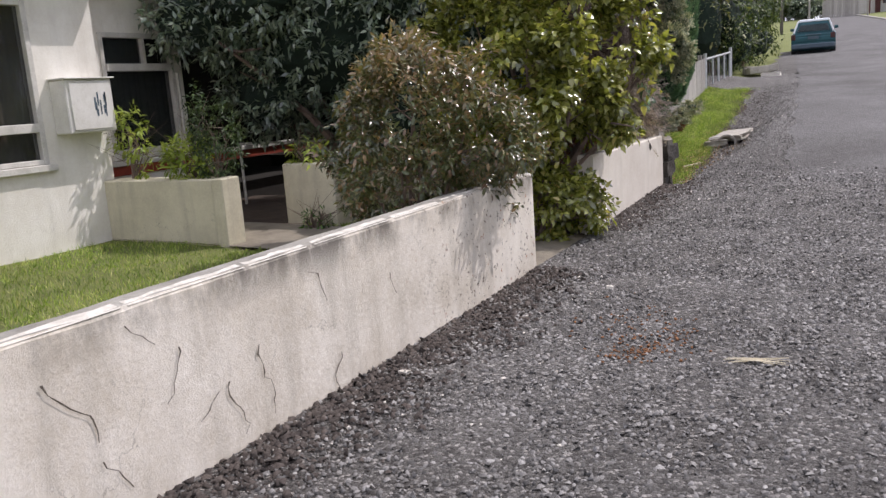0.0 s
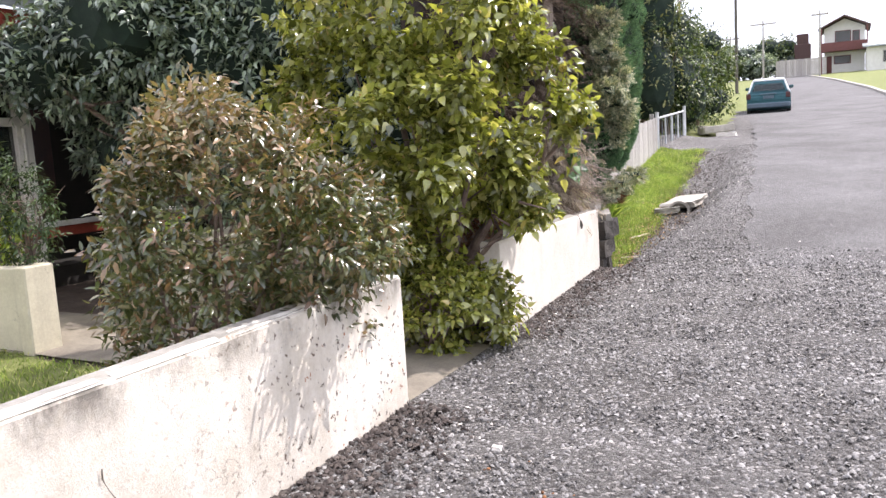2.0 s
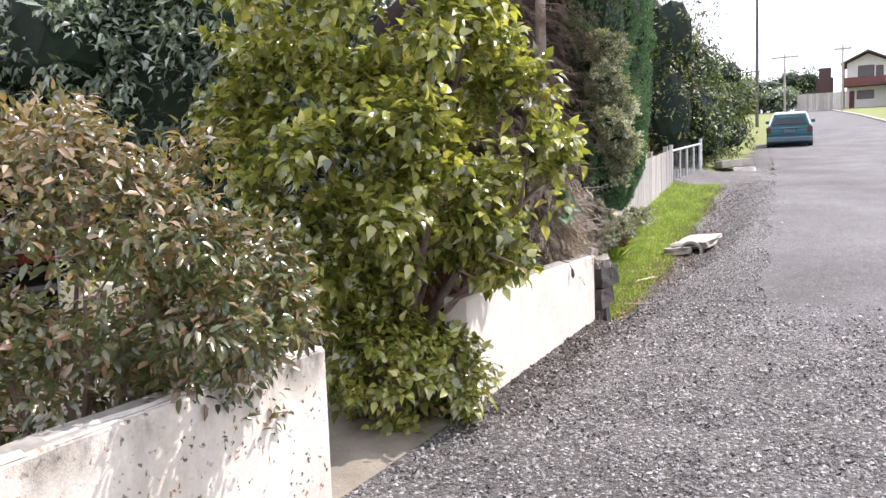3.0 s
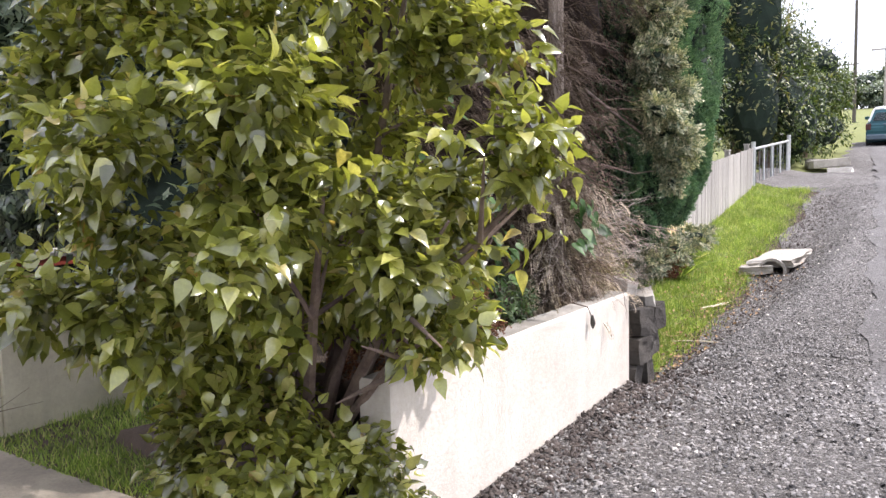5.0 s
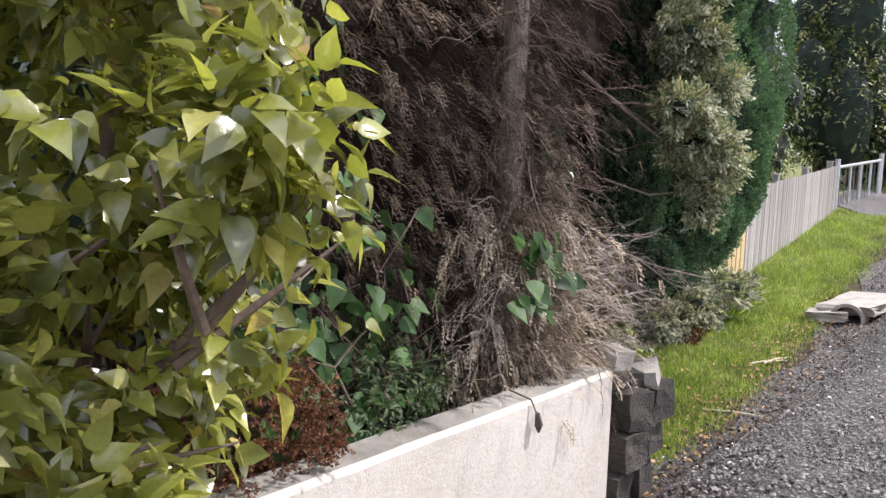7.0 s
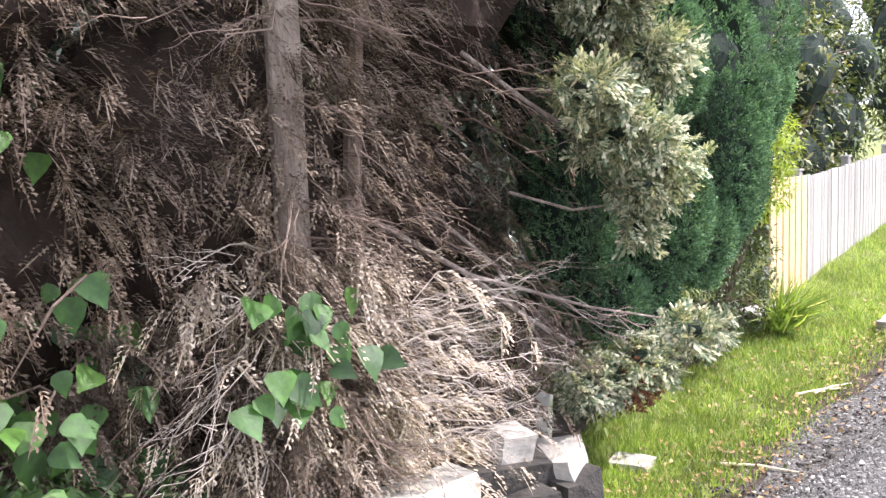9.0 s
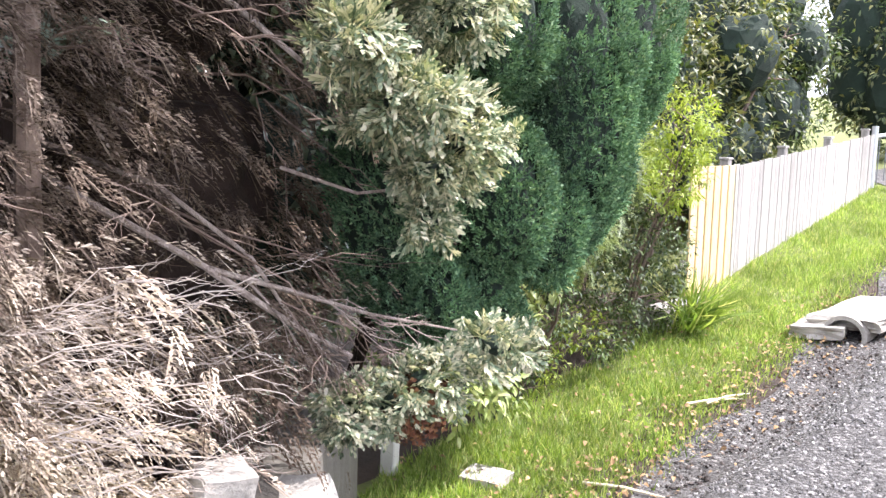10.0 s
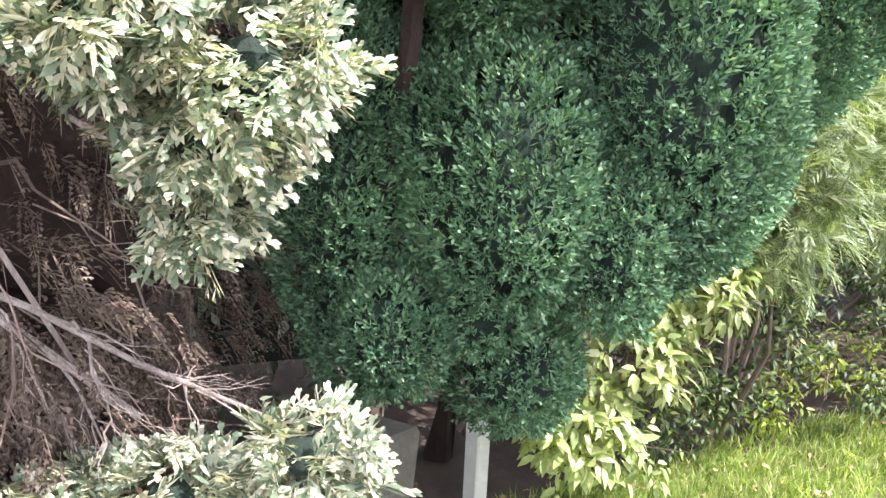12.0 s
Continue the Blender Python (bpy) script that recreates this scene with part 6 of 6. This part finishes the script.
def bungalow():
    y = 103
    z = float(road_z(y))
    h = thing("bungalow", "low white bungalow with a pale iron roof", "house", (6.2, y, z))
    part("wall", boxed((-4.6, 0, -0.6), (9, 7, 2.6), 0.02), M_GARAGE, h)
    bm = prism([(-0.6, 2.6), (3.5, 3.2), (7.6, 2.6), (7.6, 2.75), (3.5, 3.4), (-0.6, 2.75)], "x", -5.0, 9.4)
    part("roof", bm, M_ROOF, h)
    for x0, x1 in ((-3.0, -1.8), (0.5, 2.2), (4, 6)):
        w = new("window")
        w.parent = h
        part("pane", boxed((x0, -0.02, 0.9), (x1, -0.012, 2.1)), M_GLASS, w)
        part("frame", boxed((x0 - 0.1, -0.06, 0.8), (x1 + 0.1, -0.022, 0.9), 0.005), M_TRIM, w)
        part("frame", boxed((x0 - 0.1, -0.06, 2.1), (x1 + 0.1, -0.022, 2.2), 0.005), M_TRIM, w)
        part("mullion", boxed((x0 - 0.1, -0.06, 0.9), (x0, -0.022, 2.1), 0.005), M_TRIM, w)
        part("mullion", boxed((x1, -0.06, 0.9), (x1 + 0.1, -0.022, 2.1), 0.005), M_TRIM, w)


bungalow()
gy_ = 62.0
garage = thing("garage", "pale lean-to garage with an open dark front", "garage", (4.2, gy_, float(road_z(gy_))))
part("side_wall", boxed((-1.0, 0, -0.4), (-0.9, 4, 1.7), 0.01), M_GARAGE, garage)
part("front_wall", boxed((-0.9, 0, -0.4), (-0.3, 0.1, 1.9), 0.01), M_GARAGE, garage)
part("back_wall", boxed((-0.9, 3.9, -0.4), (3, 4, 2.2), 0.01), M_GARAGE, garage)
part("far_wall", boxed((2.9, 0, -0.4), (3, 3.9, 2.4), 0.01), M_GARAGE, garage)
part("roof", prism([(-1.15, 1.7), (3.2, 2.9), (3.2, 3.0), (-1.15, 1.8)], "y", -0.2, 4.2), M_ROOF, garage)
# near-black sheet across the open front, painted for the shade inside
part("door", boxed((-0.3, 0.3, -0.4), (2.9, 0.36, 2.0), 0.01), M_ROOMSHADE, garage)
tower = thing("brick_tower", "dark brown brick chimney block on the skyline", "tower", (-5.2, 112, float(road_z(112))))
part("shaft", boxed((-0.9, 0, -0.5), (0.9, 1.6, 4.0), 0.05), M_BRICK, tower)
part("cap", boxed((-0.65, 0.2, 4.0), (0.65, 1.4, 5.2), 0.05), M_BRICK, tower)
bm = bmesh.new()
far_fence = thing("far_fence", "long grey board fence across the street's end", "fence", (-7.8, 106, float(road_z(106))))
for i in range(27):
    part("board", boxed((i * 0.2, 0, -0.5), (i * 0.2 + 0.19, 0.03, 2.0 + hr.uniform(-0.03, 0.03))), M_PALING, far_fence)
for x, y, h, w, m in ((-8.5, 116, 5.2, 3.4, M_HEDGE), (-13, 112, 4.5, 3, M_LEAF_GREY), (-9.6, 107, 2.6, 2.2, M_LEAF_GREY), (-13.4, 106, 2.8, 2.4, M_HEDGE), (-18, 98, 5, 4, M_HEDGE), (10, 118, 11, 3.5, M_SMALLGREEN), (14.5, 116, 10, 4, M_SMALLGREEN), (-24, 125, 6, 5, M_HEDGE2)):
    hedge_tree("distant_tree", "distant dark tree on the skyline", (x, y, gz(x, y)), (w, w, h), int(abs(x) * 31 + y), 500, 0.45, m)
for x, y in ((3.7, 70), (4.6, 72.5)):
    hedge_tree("garden_shrub", "rounded green shrub in a front garden", (x, y, gz(x, y)), (0.9, 0.9, 1.7), int(x * 100), 300, 0.16, M_HEDGE)
for x, y, h in ((-7.0, 40, 2.6), (-7.6, 46, 2.8), (-9, 54, 3), (-10.5, 66, 3), (-12, 80, 3.2)):
    hedge_tree("roadside_hedge", "low hedge further up the street", (x, y, gz(x, y)), (1.6, 3.0, h), int(y * 13), 500, 0.24, M_HEDGE)

# ---- loose things on the gravel ----
straw = thing("straw_bundle", "small bundle of pale dry straw on the gravel", "straw", (-0.56, 4.13, gz(-0.56, 4.13) + 0.045))
for i in range(16):
    a = hr.uniform(-0.5, 0.5)
    l = hr.uniform(0.06, 0.16)
    part("stalk", tubed([(-l * math.cos(a), -l * math.sin(a), 0.003), (0, hr.uniform(-0.02, 0.02), 0.014), (l * math.cos(a), l * math.sin(a), hr.uniform(0.0, 0.02))], [0.0015, 0.0025, 0.001], 5), M_STRAW, straw)
for x, y, a in ((-3.0, 14.1, 60), (-2.95, 14.2, 75), (-2.8, 12.6, 20)):
    st = part("stick", tubed([(-0.22, 0, 0), (0, 0.01, 0.01), (0.22, 0, 0)], [0.009, 0.01, 0.006], 6), M_STRAW)
    st.matrix_basis = pose(x, y, gz(x, y) + 0.03, 0, 0, a)
    tagged(st, "dry pale stick lying on the verge", "stick")
rock("white_pebble", "white pebble on the gravel by the wall", (-2.2, 3.45, gz(-2.2, 3.45) + 0.05), (0.05, 0.035, 0.025), 51, M_PALE)
rock("white_pebble", "white pebble on the gravel by the wall", (-1.68, 5.32, gz(-1.68, 5.32) + 0.05), (0.045, 0.035, 0.025), 52, M_PALE)
clip = thing("withered_sprig", "small dark withered sprig hanging over the wall's face", "sprig", (-2.405, 9.08, 0.77))
part("stalk", tubed([(-0.1, 0, 0.03), (0.0, 0.005, 0.01), (0.02, 0.02, -0.05)], [0.004, 0.004, 0.003], 5), M_TWIG, clip)
part("leaf", tubed([(0.02, 0.02, -0.04), (0.022, 0.03, -0.09), (0.02, 0.035, -0.12)], [0.008, 0.016, 0.004], 6), M_DARKSTONE, clip)

# ---- stuff: chippings, rubble, grass, litter ----
def stones(name, label, n, xr, yr, s0, s1, material, template=T_CHIP, seed=1, xf=None, sink=0.25, yf=None):
    r = np.random.default_rng(seed)
    y = r.uniform(*yr, n) if yf is None else yf(r, n)
    x = r.uniform(*xr, n) if xf is None else xf(r, y)
    s = s0 + (s1 - s0) * r.random(n) ** 2.2
    z = ground_z(x, y) + 0.02 + s * sink + 0.02 * (1 - smooth(8.8, 10.6, y))
    way = unit(r.normal(size=(n, 3)) * (1, 1, 0.35))
    up = unit(r.normal(size=(n, 3)) * 0.5 + (0, 0, 1))
    size = np.stack([s, s * r.uniform(0.8, 1.5, n), s * r.uniform(0.4, 0.7, n)], 1)
    ob = put(name, scatter(name, template[0], template[1], np.stack([x, y, z], 1), way, up, size), material)
    return tagged(ob, label, "gravel", kind="stuff")


stones("chippings", "loose grey stone chippings", 46000, (-2.4, 1.0), (1.8, 10.8), 0.008, 0.028, M_STONE, T_FLAKE, 1)
stones("chippings", "loose grey stone chippings", 8000, (1.1, 2.6), (3.0, 11.0), 0.007, 0.018, M_STONE, T_FLAKE, 7)
stones("chippings", "loose grey stone chippings", 12000, None, (0, 1), 0.007, 0.02, M_STONE, T_FLAKE, 2, lambda r, y: np.interp(y, [10.8, 22], [-2.4, -2.7]) + r.random(len(y)) * (edge_x(y) + 0.15 - np.interp(y, [10.8, 22], [-2.4, -2.7])), yf=lambda r, n: 10.8 + 11 * r.random(n) ** 2)
stones("rubble", "dark broken rubble heaped along the wall's foot", 5200, None, (1.2, 5.8), 0.01, 0.04, M_LUMP, T_FLAKE, 3, lambda r, y: -2.4 + np.abs(r.normal(0, 0.22, len(y))), 0.32)
stones("rubble", "dark broken rubble heaped along the wall's foot", 3000, None, (7.2, 10.3), 0.009, 0.034, M_LUMP, T_FLAKE, 4, lambda r, y: -2.4 + np.abs(r.normal(0, 0.2, len(y))), 0.32)
stones("rubble", "stones and earth clods along the verge's edge", 4200, None, (9.9, 21.0), 0.008, 0.03, M_LUMP, T_FLAKE, 5, lambda r, y: -2.55 - 0.02 * (y - 10) + r.normal(0, 0.2, len(y)))
stones("pale_stones", "scattered pale pebbles", 420, None, (1.2, 18.0), 0.01, 0.026, M_PALE, T_FLAKE, 6, lambda r, y: -2.5 + np.abs(r.normal(0, 0.9, len(y))) - np.where(y > 10, 0.3, 0))


def blades(name, label, n, place, s0, s1, material, seed):
    r = np.random.default_rng(seed)
    x, y = place(r, n)
    k = np.array([noise.noise(Vector((a * 1.7, b * 1.7, 0))) for a, b in zip(x, y)])
    s = (s0 + (s1 - s0) * r.random(len(x))) * (1 + 0.7 * k)
    p = np.stack([x, y, ground_z(x, y) - 0.005], 1)
    way = unit(np.stack([r.normal(0, 0.4, len(x)), r.normal(0, 0.4, len(x)), np.ones(len(x))], 1))
    up = unit(r.normal(size=p.shape) * (1, 1, 0.15))
    size = np.stack([s * 0 + 0.11, s, s], 1)
    ob = put(name, scatter(name, T_BLADE[0], T_BLADE[1], p, way, -up, size), material)
    return tagged(ob, label, "grass", kind="stuff")


def verge_place(r, n):
    y = 10.0 + 11.6 * r.random(n) ** 1.5
    lo_x = np.interp(y, [10, 11.8, 12.7, 13.7, 15.3, 16, 21], [-3.0, -3.85, -4.05, -4.15, -4.05, -4.15, -4.2])
    hi_x = -2.78 - 0.035 * (y - 10) + r.normal(0, 0.09, n)
    return lo_x + (hi_x - lo_x) * r.random(n), y


blades("verge_grass", "bright green verge grass", 56000, verge_place, 0.04, 0.1, M_GRASS, 14)
blades("lawn_grass", "sunlit garden lawn", 26000, lambda r, n: (r.uniform(-7.4, -2.6, n), r.uniform(0.6, 5.85, n)), 0.03, 0.07, M_GRASS, 15)
blades("lawn_grass", "patch of garden grass behind the tree", 12000, lambda r, n: (r.uniform(-5.75, -3.3, n), r.uniform(7.05, 8.35, n)), 0.04, 0.08, M_GRASS, 18)
r = np.random.default_rng(16)
n = 1500
y = r.uniform(9.8, 17, n)
x = -2.85 - 0.02 * (y - 10) + r.normal(0, 0.22, n)
x[:350], y[:350] = r.uniform(-4.0, -2.8, 350), r.uniform(10.3, 16.5, 350)
p = np.stack([x, y, ground_z(x, y) + 0.03 + 0.03 * r.random(n)], 1)
tagged(put("leaf_litter", scatter("leaf_litter", T_BROAD[0], T_BROAD[1], p, unit(r.normal(size=p.shape) * (1, 1, 0.2)), unit(r.normal(size=p.shape) * 0.4 + (0, 0, 1)), r.uniform(0.02, 0.045, n)), M_DEADLEAF), "dry fallen leaves along the verge", "leaf litter", kind="stuff")

r = np.random.default_rng(17)
for name_x, name_y, spread in ((-1.28, 4.62, 0.16), (-1.05, 4.3, 0.1), (-1.2, 4.1, 0.08)):
    n = 70
    x, y = r.normal(name_x, spread, n), r.normal(name_y, spread * 1.3, n)
    s = r.uniform(0.006, 0.016, n)
    p = np.stack([x, y, ground_z(x, y) + 0.048 + 0.2 * s], 1)
    tagged(put("rusty_chips", scatter("rusty_chips", T_CHIP[0], T_CHIP[1], p, unit(r.normal(size=p.shape) * (1, 1, 0.2)), unit(r.normal(size=p.shape) * 0.3 + (0, 0, 1)), np.stack([s, s * 1.3, s * 0.5], 1)), M_RUST), "rust-orange chips scattered on the gravel", "gravel", kind="stuff")
